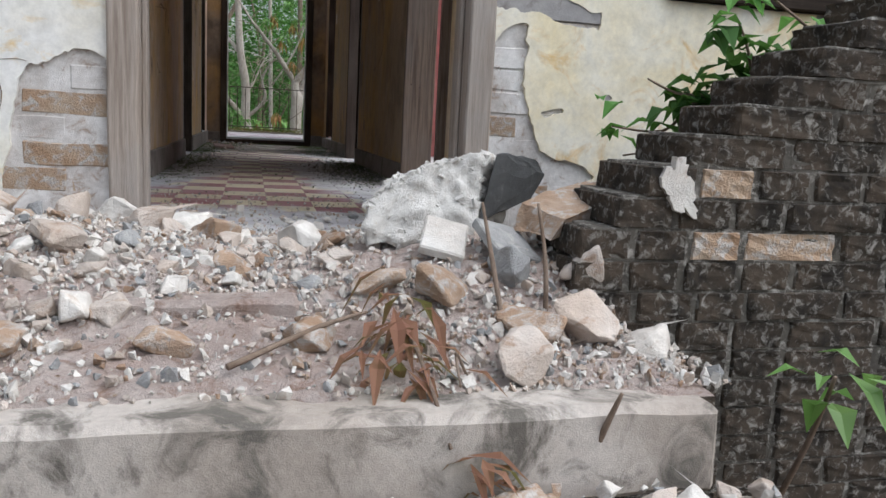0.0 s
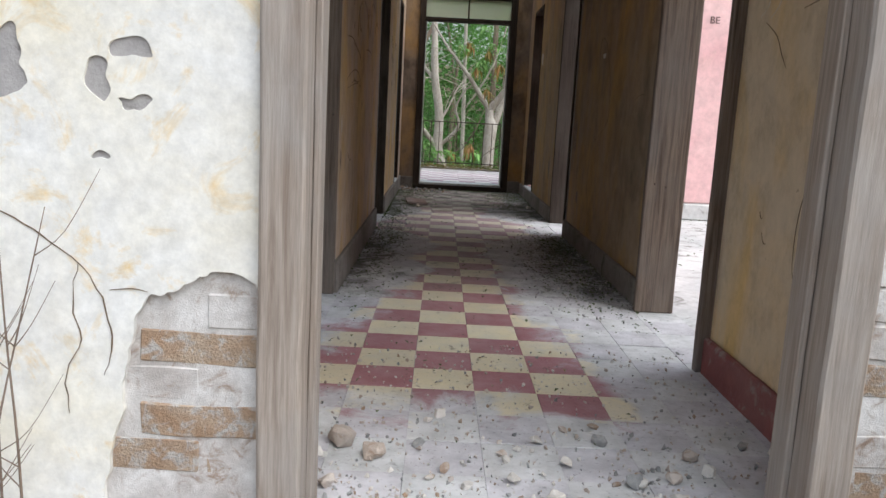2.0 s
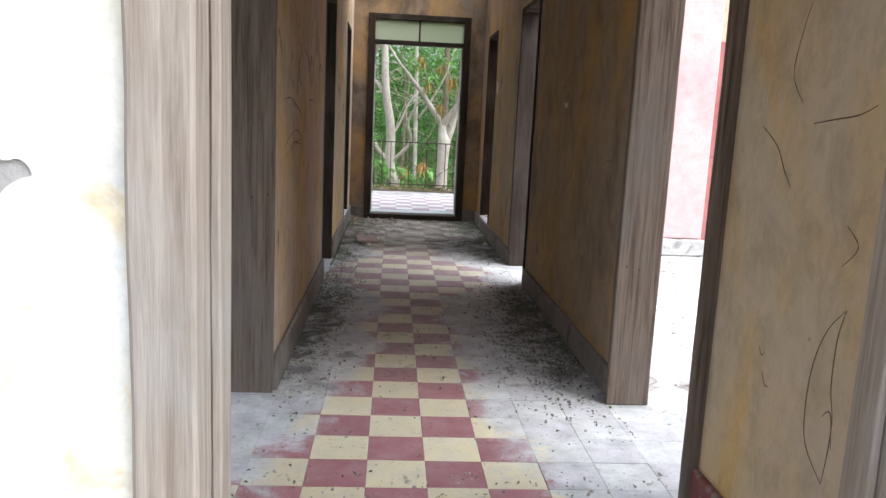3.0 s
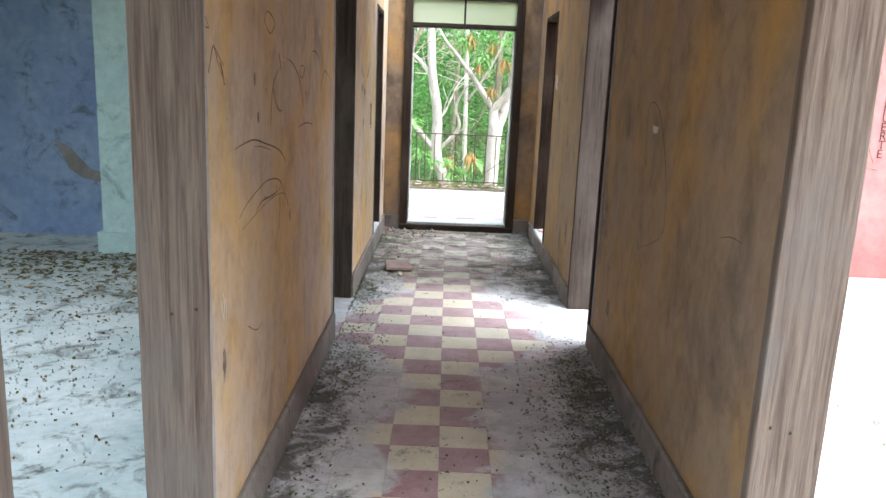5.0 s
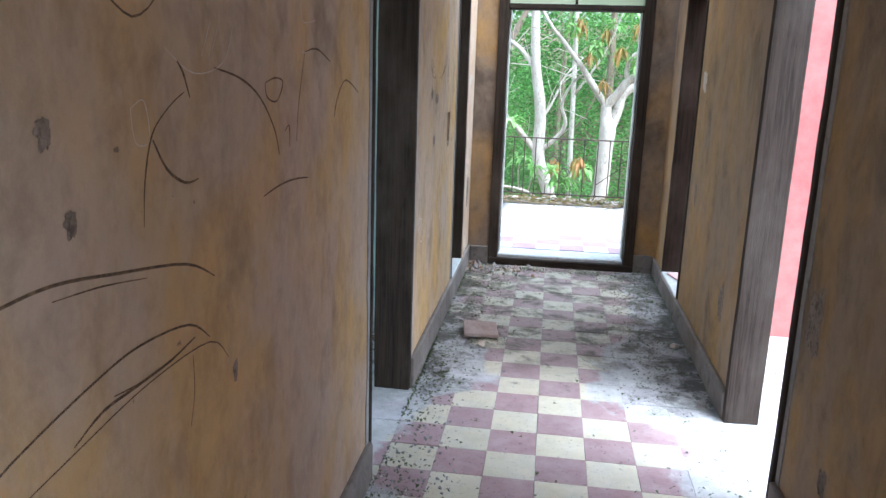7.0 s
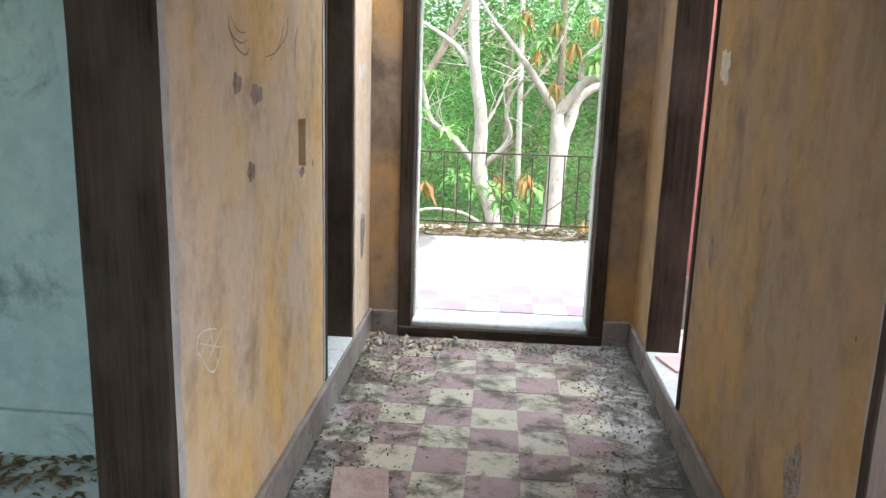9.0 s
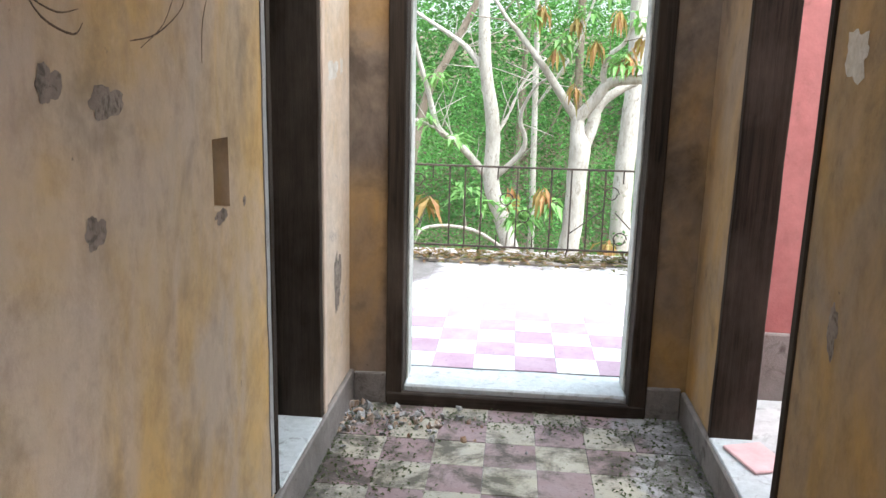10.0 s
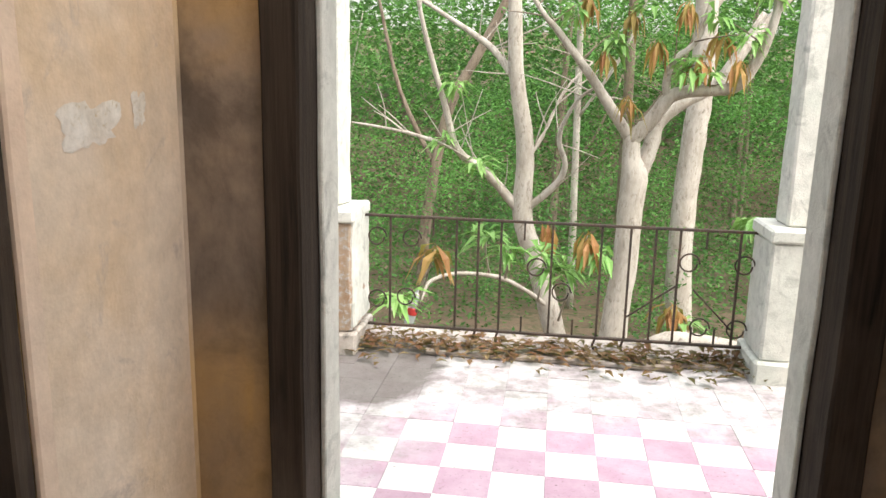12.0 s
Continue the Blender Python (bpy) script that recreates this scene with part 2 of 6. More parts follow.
# mould and the end wall's shade are both put into this colour
M["ochre_mould_shade"] = distemper("mouldy ochre plaster with shade painted in", [(0.42, 0.25, 0.09), (0.34, 0.22, 0.11), (0.27, 0.20, 0.145)], (0.22, 0.17, 0.135), (0.055, 0.043, 0.034), 0.8, 0.55)
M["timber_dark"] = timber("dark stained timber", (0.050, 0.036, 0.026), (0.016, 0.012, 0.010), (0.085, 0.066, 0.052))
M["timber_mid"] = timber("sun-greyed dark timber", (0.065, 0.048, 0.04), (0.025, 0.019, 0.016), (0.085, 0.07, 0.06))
M["loose_tile"] = surface("dusty terracotta tile", (0.36, 0.25, 0.22), (0.42, 0.33, 0.30), (0.22, 0.18, 0.16), 9, 40, 0.9, 0.3)
M["timber_x"] = timber("weathered cross timber", (0.36, 0.30, 0.25), (0.16, 0.12, 0.09), (0.28, 0.26, 0.25), "x")
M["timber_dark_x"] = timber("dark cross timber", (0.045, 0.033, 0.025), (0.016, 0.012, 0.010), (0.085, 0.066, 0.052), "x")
M["cream_tile"] = tile_material("cream cement tile", (0.74, 0.64, 0.40), (0.64, 0.58, 0.44), ((0.40, 0.41, 0.425), (0.64, 0.65, 0.675)), "hall")
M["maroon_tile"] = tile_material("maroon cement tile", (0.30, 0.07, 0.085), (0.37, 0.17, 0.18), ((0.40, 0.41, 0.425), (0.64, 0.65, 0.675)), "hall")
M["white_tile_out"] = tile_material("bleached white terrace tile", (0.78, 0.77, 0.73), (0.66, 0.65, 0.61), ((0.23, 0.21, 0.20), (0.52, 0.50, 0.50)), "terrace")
M["mauve_tile_out"] = tile_material("faded mauve terrace tile", (0.42, 0.25, 0.33), (0.50, 0.36, 0.43), ((0.23, 0.21, 0.20), (0.52, 0.50, 0.50)), "terrace")
M["dusty_floor"] = surface("dusty room floor", (0.50, 0.515, 0.51), (0.66, 0.665, 0.65), (0.14, 0.125, 0.10), 1.8, 22, 0.9, 0.3, 0.60)
M["room_tile"] = surface("dusty aqua room tiles", (0.47, 0.53, 0.52), (0.62, 0.655, 0.635), (0.12, 0.11, 0.09), 1.7, 22, 0.7, 0.3, 0.575)
M["bare_plaster"] = surface("bare worn plaster", (0.27, 0.215, 0.175), (0.36, 0.30, 0.25), (0.15, 0.12, 0.095), 14, 50, 0.95, 0.3, 0.55)
M["blue_deep"] = surface("violet-blue distemper", (0.22, 0.29, 0.46), (0.29, 0.37, 0.50), (0.13, 0.16, 0.20), 1.4, 14, 0.85, 0.2, 0.60)
M["sill_cement"] = surface("pale cement sill", (0.55, 0.58, 0.58), (0.64, 0.66, 0.66), (0.30, 0.29, 0.28), 6, 30, 0.8, 0.3)
M["mould_mortar"] = surface("mould-stained mortar", (0.09, 0.082, 0.07), (0.24, 0.22, 0.19), (0.60, 0.57, 0.52), 10, 70, 0.95, 0.8, 0.57)
M["grout"] = surface("dusty tile bed", (0.30, 0.30, 0.30), (0.42, 0.42, 0.42), (0.16, 0.15, 0.14), 6, 40, 0.95, 0.4)
M["concrete"] = surface("weathered step concrete", (0.42, 0.365, 0.315), (0.58, 0.53, 0.48), (0.16, 0.145, 0.125), 2.8, 60, 0.95, 0.25, 0.54)
M["plaster_bit"] = surface("broken plaster", (0.82, 0.79, 0.74), (0.72, 0.67, 0.61), (0.54, 0.43, 0.34), 7, 36, 0.95, 0.4, 0.62, vary=0.3)
M["cream_bit"] = surface("broken lime lump", (0.58, 0.48, 0.40), (0.66, 0.59, 0.53), (0.44, 0.32, 0.24), 7, 36, 0.95, 0.5, 0.6, vary=0.35)
M["brick_bit"] = surface("broken tan brick", (0.43, 0.28, 0.18), (0.52, 0.39, 0.29), (0.60, 0.56, 0.52), 9, 40, 0.95, 0.6, 0.54, vary=0.4)
M["grey_bit"] = surface("grey concrete lump", (0.34, 0.34, 0.34), (0.47, 0.47, 0.46), (0.60, 0.58, 0.55), 7, 36, 0.95, 0.6, 0.6, vary=0.35)
M["aggregate"] = surface("coarse pale concrete", (0.76, 0.74, 0.70), (0.66, 0.64, 0.60), (0.50, 0.44, 0.37), 16, 40, 0.95, 0.6, 0.64)
M["shade_grey"] = surface("smooth concrete in shade grey", (0.065, 0.068, 0.07), (0.09, 0.092, 0.095), (0.15, 0.15, 0.15), 5, 40, 0.85, 0.3)
M["bark"] = surface("pale smooth bark", (0.42, 0.37, 0.31), (0.58, 0.53, 0.46), (0.24, 0.20, 0.16), 5, 26, 0.9, 0.7, 0.60, (1.6, 1.6, 0.6))
M["bark_dark"] = surface("brown bark", (0.20, 0.15, 0.11), (0.30, 0.24, 0.18), (0.10, 0.08, 0.06), 4, 26, 0.95, 0.8, 0.58, (1.6, 1.6, 0.5))
M["soil"] = surface("leaf-strewn forest soil", (0.13, 0.09, 0.06), (0.20, 0.14, 0.095), (0.07, 0.085, 0.035), 1.2, 16, 1.0, 0.8, 0.55)
M["iron"] = surface("rusty wrought iron", (0.045, 0.035, 0.03), (0.08, 0.055, 0.04), (0.14, 0.07, 0.04), 12, 60, 0.65, 0.3)
M["pillar"] = surface("flaking white pillar paint", (0.72, 0.70, 0.64), (0.62, 0.63, 0.57), (0.44, 0.44, 0.40), 3, 18, 0.9, 0.3, 0.58)
M["black_tile"] = surface("black glazed tile", (0.012, 0.012, 0.013), (0.02, 0.02, 0.022), (0.05, 0.05, 0.05), 3, 20, 0.3, 0.05)
M["white_glaze"] = surface("grubby white glazed tile", (0.55, 0.55, 0.52), (0.62, 0.62, 0.60), (0.35, 0.34, 0.31), 2, 16, 0.4, 0.08)
M["charcoal"] = surface("charcoal scrawl", (0.11, 0.08, 0.058), (0.17, 0.12, 0.08), (0.30, 0.21, 0.12), 20, 60, 0.95, 0.1, 0.55)
M["chalk"] = surface("white chalk scrawl", (0.78, 0.74, 0.68), (0.66, 0.60, 0.52), (0.55, 0.45, 0.3), 20, 60, 0.95, 0.1)
M["twig"] = surface("dry twig", (0.20, 0.14, 0.10), (0.29, 0.22, 0.17), (0.12, 0.09, 0.07), 10, 60, 0.9, 0.4)


def leafy(name, colours, rough=0.5):
    m, nt, b = start(name, rough)
    g = nt.nodes.new("ShaderNodeNewGeometry")
    n = len(colours)
    c = ramp(nt, g.outputs["Random Per Island"], [(i / max(1, n - 1), col) for i, col in enumerate(colours)])
    c = mix(nt, 0.75, c, ramp(nt, noise_tex(nt, place(nt), 0.9, 4, 0.6), [(0.33, (0.35, 0.38, 0.35)), (0.66, (1, 1, 1))]), "MULTIPLY")
    nt.links.new(c, b.inputs["Base Color"])
    t = nt.nodes.new("ShaderNodeBsdfTranslucent")
    nt.links.new(mix(nt, 0.5, c, (0.20, 0.42, 0.08)), t.inputs[0])
    ms = nt.nodes.new("ShaderNodeMixShader")
    ms.inputs[0].default_value = 0.35
    nt.links.new(b.outputs[0], ms.inputs[1])
    nt.links.new(t.outputs[0], ms.inputs[2])
    nt.links.new(ms.outputs[0], nt.nodes["Material Output"].inputs[0])
    return m


M["leaf"] = leafy("forest leaf", [(0.09, 0.25, 0.05), (0.12, 0.31, 0.065), (0.15, 0.36, 0.085), (0.18, 0.40, 0.10)], 0.7)
# darker copy of the leaf, with the wood's inner shade in its colour
M["leaf_shade"] = leafy("leaf darkened for inner shade", [(0.035, 0.10, 0.025), (0.05, 0.13, 0.032), (0.07, 0.17, 0.042)], 0.7)
M["leaf_new"] = leafy("glossy fresh leaf", [(0.14, 0.33, 0.07), (0.24, 0.46, 0.12), (0.36, 0.56, 0.20)], 0.35)
M["leaf_rust"] = leafy("drooping rust-coloured leaf", [(0.42, 0.20, 0.06), (0.50, 0.27, 0.09), (0.38, 0.13, 0.06), (0.45, 0.33, 0.10)])
M["leaf_dead"] = leafy("dead brown leaf", [(0.19, 0.08, 0.048), (0.25, 0.115, 0.065), (0.12, 0.06, 0.038), (0.30, 0.19, 0.11)], 0.85)
M["leaf_wilt"] = leafy("wilted reddish leaf", [(0.30, 0.13, 0.09), (0.36, 0.17, 0.12), (0.25, 0.10, 0.07)], 0.7)
M["litter"] = leafy("dark rotten litter", [(0.05, 0.04, 0.03), (0.09, 0.075, 0.055), (0.15, 0.13, 0.10), (0.22, 0.20, 0.17)], 0.95)

glass = bpy.data.materials.new("dusty pane glass")
glass.use_nodes = True
gb = glass.node_tree.nodes["Principled BSDF"]
gb.inputs["Transmission Weight"].default_value, gb.inputs["Roughness"].default_value = 0.85, 0.35
gb.inputs["Base Color"].default_value = (0.80, 0.78, 0.66, 1)
M["glass"] = glass
plastic = bpy.data.materials.new("clear bottle plastic")
plastic.use_nodes = True
pb = plastic.node_tree.nodes["Principled BSDF"]
pb.inputs["Transmission Weight"].default_value, pb.inputs["Roughness"].default_value = 0.6, 0.15
pb.inputs["Base Color"].default_value = (0.8, 0.84, 0.86, 1)
M["plastic"] = plastic
red = bpy.data.materials.new("red paper label")
red.use_nodes = True
red.node_tree.nodes["Principled BSDF"].inputs["Base Color"].default_value = (0.55, 0.05, 0.045, 1)
M["red"] = red


# ---- mesh helpers ----
def part(name, bm, material, parent=None, label="", smooth=False):
    me = bpy.data.meshes.new(name)
    bm.normal_update()
    if smooth:
        for f in bm.faces:
            f.smooth = True
    bm.to_mesh(me)
    bm.free()
    for m in material if isinstance(material, (list, tuple)) else [material]:
        me.materials.append(m)
    ob = new(name, me)
    if parent is not None:
        ob.parent = parent
    if label:
        ob["label"] = label
    return ob


def empty(name, loc=(0, 0, 0)):
    e = new(name)
    e.location = loc
    e.empty_display_size = 0.1
    return e


def box_bm(x0, x1, y0, y1, z0, z1, bevel=0.0, bm=None):
    bm = bm or bmesh.new()
    mat = Matrix.Translation(((x0 + x1) / 2, (y0 + y1) / 2, (z0 + z1) / 2)) @ Matrix.Diagonal((x1 - x0, y1 - y0, z1 - z0, 1))
    r = bmesh.ops.create_cube(bm, size=1, matrix=mat)
    if bevel:
        es = {e for v in r["verts"] for e in v.link_edges}
        bmesh.ops.bevel(bm, geom=list(es), offset=bevel, segments=1, affect="EDGES")
    return bm


def rough_box(x0, x1, y0, y1, z0, z1, step=0.12, amp=0.004, bevel=0.006, seed=0):
    """A box with worn, slightly wavy edges."""
    bm = box_bm(x0, x1, y0, y1, z0, z1, bevel)
    for axis, (a, b) in enumerate(((x0, x1), (y0, y1), (z0, z1))):
        n = int((b - a) / step)
        for i in range(1, n):
            co, no = [0, 0, 0], [0, 0, 0]
            co[axis], no[axis] = a + (b - a) * i / n, 1
            bmesh.ops.bisect_plane(bm, geom=bm.verts[:] + bm.edges[:] + bm.faces[:], plane_co=co, plane_no=no)
    for v in bm.verts:
        v.co += noise.noise_vector(v.co * 7 + Vector((seed, 0, 0))) * amp
    return bm


def wall(name, axis, lo, hi, u0, u1, z0, z1, holes, mats, label=""):
    """An upright wall of thickness lo..hi across axis, from u0 to u1, with openings (ua, ub, za, zb) that go right through it."""
    us = sorted({u0, u1, *[h[0] for h in holes], *[h[1] for h in holes]})
    zs = sorted({z0, z1, *[h[2] for h in holes], *[h[3] for h in holes]})
    us, zs = [u for u in us if u0 <= u <= u1], [z for z in zs if z0 <= z <= z1]

    def solid(i, j):
        if not (0 <= i < len(us) - 1 and 0 <= j < len(zs) - 1):
            return False
        u, z = (us[i] + us[i + 1]) / 2, (zs[j] + zs[j + 1]) / 2
        return not any(a < u < b and c < z < d for a, b, c, d in holes)

    bm = bmesh.new()

    def quad(pts, mi):
        vs = [bm.verts.new((p[0], p[1], p[2]) if axis == "x" else (p[1], p[0], p[2])) for p in pts]
        bm.faces.new(vs).material_index = mi

    for i in range(len(us) - 1):
        for j in range(len(zs) - 1):
            if not solid(i, j):
                continue
            a, b, c, d = us[i], us[i + 1], zs[j], zs[j + 1]
            quad([(lo, a, c), (lo, b, c), (lo, b, d), (lo, a, d)], 0)
            quad([(hi, a, c), (hi, b, c), (hi, b, d), (hi, a, d)], 1)
            if not solid(i - 1, j):
                quad([(lo, a, c), (lo, a, d), (hi, a, d), (hi, a, c)], 2)
            if not solid(i + 1, j):
                quad([(lo, b, c), (lo, b, d), (hi, b, d), (hi, b, c)], 2)
            if not solid(i, j - 1):
                quad([(lo, a, c), (lo, b, c), (hi, b, c), (hi, a, c)], 2)
            if not solid(i, j + 1):
                quad([(lo, a, d), (lo, b, d), (hi, b, d), (hi, a, d)], 2)
    bmesh.ops.remove_doubles(bm, verts=bm.verts, dist=0.0005)
    bmesh.ops.recalc_face_normals(bm, faces=bm.faces)
    ob = part(name, bm, mats)
    return tagged(ob, label, "wall", "", "structure")


def tube(bm, pts, radii, sides=7, wobble=0.0):
    """A tapered limb through the points."""
    pts = [Vector(p) for p in pts]
    fine, fr = [], []
    for i in range(len(pts) - 1):
        p0, p1, p2, p3 = pts[max(i - 1, 0)], pts[i], pts[i + 1], pts[min(i + 2, len(pts) - 1)]
        for k in range(4):
            t = k / 4
            fine.append(0.5 * (2 * p1 + (p2 - p0) * t + (2 * p0 - 5 * p1 + 4 * p2 - p3) * t * t + (3 * p1 - p0 - 3 * p2 + p3) * t ** 3))
            fr.append(radii[i] + (radii[i + 1] - radii[i]) * t)
    fine.append(pts[-1])
    fr.append(radii[-1])
    rings, up = [], Vector((0.31, 0.2, 0.93))
    for i, p in enumerate(fine):
        d = (fine[min(i + 1, len(fine) - 1)] - fine[max(i - 1, 0)]).normalized()
        a = d.cross(up)
        if a.length < 0.1:
            a = d.cross(Vector((1, 0, 0)))
        a.normalize()
        b = d.cross(a)
        ring = []
        for k in range(sides):
            w = 2 * math.pi * k / sides
            r = fr[i] * (1 + wobble * noise.noise(p * 6 + Vector((k * 1.7, 0, 0))))
            ring.append(bm.verts.new(p + (a * math.cos(w) + b * math.sin(w)) * r))
        rings.append(ring)
    for r0, r1 in zip(rings, rings[1:]):
        for k in range(sides):
            bm.faces.new((r0[k], r0[(k + 1) % sides], r1[(k + 1) % sides], r1[k]))
    bm.faces.new(rings[0][::-1])
    bm.faces.new(rings[-1])
    return fine


def hull(rng, sx, sy, sz, n=12, bm=None, at=None, turn=None):
    """An angular broken lump."""
    tmp = bmesh.new()
    for _ in range(n):
        p = Vector([rng.uniform(-1, 1) for _ in range(3)])
        p = p / max(abs(c) for c in p) * rng.uniform(0.75, 1.0)
        tmp.verts.new((p.x * sx / 2, p.y * sy / 2, p.z * sz / 2))
    r = bmesh.ops.convex_hull(tmp, input=tmp.verts)
    bmesh.ops.delete(tmp, geom=[g for g in r["geom_interior"] if isinstance(g, bmesh.types.BMVert)], context="VERTS")
    return tmp


def leaf_mesh(specs, fold=0.25, droop=0.3):
    """Leaves from (base, direction, length, width): each a folded blade of four triangles."""
    vs, fs = [], []
    for base, d, ln, wd in specs:
        d = d.normalized()
        s = d.cross(Vector((0, 0, 1)))
        s = s.normalized() if s.length > 0.05 else Vector((1, 0, 0))
        n = s.cross(d)
        mid = base + d * ln * 0.5 + n * ln * 0.05
        tip = base + d * ln - Vector((0, 0, droop * ln))
        k = len(vs)
        vs += [base, mid + s * wd / 2 + n * wd * fold, tip, mid - s * wd / 2 + n * wd * fold, mid]
        fs += [(k, k + 1, k + 4), (k + 1, k + 2, k + 4), (k + 4, k + 2, k + 3), (k, k + 4, k + 3)]
    return vs, fs


def leaf_object(name, specs, material, parent=None, fold=0.25, droop=0.3, label=""):
    vs, fs = leaf_mesh(specs, fold, droop)
    me = bpy.data.meshes.new(name)
    me.from_pydata([tuple(v) for v in vs], [], fs)
    me.materials.append(material)
    ob = new(name, me)
    if parent is not None:
        ob.parent = parent
    if label:
        ob["label"] = label
    return ob

# ---- the house ----
HEAD = 2.06          # door heads
ROOF = 3.1
L0, L1 = -0.79, -0.63   # left hall wall
R0, R1 = 0.85, 0.99     # right hall wall
LEFT_DOORS = [(4.50, 5.455, 0.0), (7.70, 8.565, 0.0), (10.05, 10.64, 0.15)]
RIGHT_DOORS = [(4.50, 5.405, 0.0), (7.74, 8.515, 0.0), (10.00, 10.72, 0.13)]
wall("wall_left", "x", L0, L1, 3.42, 11.15, -0.1, ROOF, [(a, b, s or -0.1, HEAD) for a, b, s in LEFT_DOORS] + [(9.66, 9.76, 1.10, 1.27)], [M["blue"], M["ochre"], M["ochre"]], "ochre plastered hall wall with scrawls and stains")
wall("wall_right", "x", R0, R1, 4.5, 11.15, -0.1, ROOF, [(a, b, s or -0.1, HEAD) for a, b, s in RIGHT_DOORS], [M["ochre_shaded"], M["pink"], M["ochre_shaded"]], "ochre plastered hall wall coloured darker for shade, with dark stains")
wall("wall_right_front", "x", R0, R1, 3.42, 4.5, -0.1, ROOF, [], [M["ochre_pale"], M["pink"], M["ochre_pale"]], "pale rubbed yellow plaster beside the front door with scrawls")
wall("wall_end", "y", 11.15, 11.33, -4.0, 4.2, -0.1, ROOF, [(-0.46, 0.68, -0.1, 2.30), (-1.85, -1.48, 1.22, 1.95), (2.0, 3.2, 0.9, 2.1)], [M["ochre_mould_shade"], M["lime"], M["ochre_mould_shade"]], "mouldy ochre end wall around the back door, darkened for shade")
# the leftmost opening is out of view, added to brighten the left room
wall("wall_front", "y", 3.30, 3.42, -4.0, 4.2, -1.3, 3.6, [(-0.475, 0.687, -0.03, 2.55), (1.36, 2.4, 0.90, 2.2), (-3.4, -1.72, 0.0, 2.6)], [M["render"], M["ochre"], M["ochre"]], "brick front wall under grey render coat")
# unseen wall; its wide opening is added to light the left room
wall("wall_west", "x", -4.16, -4.0, 3.30, 11.33, -1.3, ROOF, [(3.6, 7.6, 0.3, 2.9)], [M["lime"], M["blue"], M["blue"]], "unseen blue-green room wall with an opening added for daylight")
# out of view; kept low so sky light reaches the right-hand doors
wall("wall_east", "x", 4.2, 4.36, 3.30, 11.6, -1.3, 0.85, [], [M["pink"], M["lime"], M["pink"]], "unseen pink room wall kept low to let daylight in")
wall("wall_left_room_back", "y", 9.57, 9.72, -2.75, L0, -0.1, ROOF, [], [M["blue"], M["white_glaze"], M["blue"]], "stained blue-green partition wall")
wall("wall_alcove_back", "y", 10.20, 10.34, -4.0, -2.6, -0.1, ROOF, [], [M["blue_deep"], M["blue"], M["blue"]], "violet-blue alcove wall with broken plaster")
wall("wall_alcove_side", "x", -2.75, -2.60, 9.72, 10.20, -0.1, ROOF, [], [M["blue"], M["white_glaze"], M["blue"]], "blue-green alcove return wall")
wall("wall_right_room_back", "y", 9.80, 9.92, R1, 4.2, -0.1, 2.04, [], [M["rose"], M["pink"], M["rose"]], "dull red painted room wall with a scrawled drawing")
wall("wall_right_room_back_top", "y", 9.802, 9.918, R1, 4.2, 2.04, ROOF, [], [M["cream"], M["pink"], M["cream"]], "cream painted upper room wall")
pier = part("wall_pier", rough_box(2.20, 2.80, 9.30, 9.80, 0.16, ROOF, 0.3, 0.006, 0.01), M["pink"])
tagged(pier, "pale pink plastered wall pier", "pier", "", "structure")
plinth = part("wall_pier_base", rough_box(2.17, 2.83, 9.26, 9.80, 0.0, 0.155, 0.2, 0.006, 0.012), M["dusty_floor"])
tagged(plinth, "grey cement ledge under the pink pier", "ledge", "", "structure")

# ceiling out of view; its gaps are added to let daylight in
ceil = bmesh.new()
for bx in ((-1.5, R1, 3.425, 9.75), (-4.16, -1.5, 6.4, 9.75), (-4.16, L0, 9.75, 11.33)):
    box_bm(*bx, ROOF + 0.003, ROOF + 0.18, 0.0, ceil)
ceil = part("ceiling", ceil, M["cream"])
tagged(ceil, "unseen ceiling slab with gaps left for daylight", "ceiling", "", "structure")


def floor_slab(name, x0, x1, y0, y1, z, mat, label):
    ob = part(name, rough_box(x0, x1, y0, y1, z - 0.12, z, 0.5, 0.004, 0.0), mat)
    return tagged(ob, label, "floor", "", "structure")


floor_slab("floor_left_room", -4.0, L0 + 0.15, 3.42, 10.2, -0.004, M["room_tile"], "dusty grey-blue tiled floor with litter")
floor_slab("floor_right_room", R1 - 0.13, 4.2, 3.42, 9.8, -0.004, M["dusty_floor"], "dusty pale floor with scattered dirt")
floor_slab("floor_bathroom", -2.6, L0 + 0.14, 9.72, 11.15, 0.145, M["dusty_floor"], "raised dusty bathroom floor")
floor_slab("floor_back_room", R1 - 0.13, 4.2, 9.92, 11.15, 0.125, M["dusty_floor"], "dusty back room floor")

# door linings: two jambs and a head in each opening
def door_lining(name, side, a, b, sill, head, x0, x1, mat, matx, label, t=0.035, proud=0.008):
    e = empty(name, ((x0 + x1) / 2, (a + b) / 2, sill))
    inv = Matrix.Translation(-Vector(e.location))
    for nm, bx, mt in (("jamb", (x0 - proud, x1 + proud, a - 0.002, a + t, sill, head), mat),
                       ("jamb", (x0 - proud, x1 + proud, b - t, b + 0.002, sill, head), mat),
                       ("head", (x0 - proud, x1 + proud, a + t, b - t, head - t, head + 0.002), matx)):
        ob = part(nm, rough_box(*bx, 0.14, 0.003, 0.004, a), mt, e)
        ob.matrix_parent_inverse = inv
    return tagged(e, label, "door frame", "hall door frames", "structure")


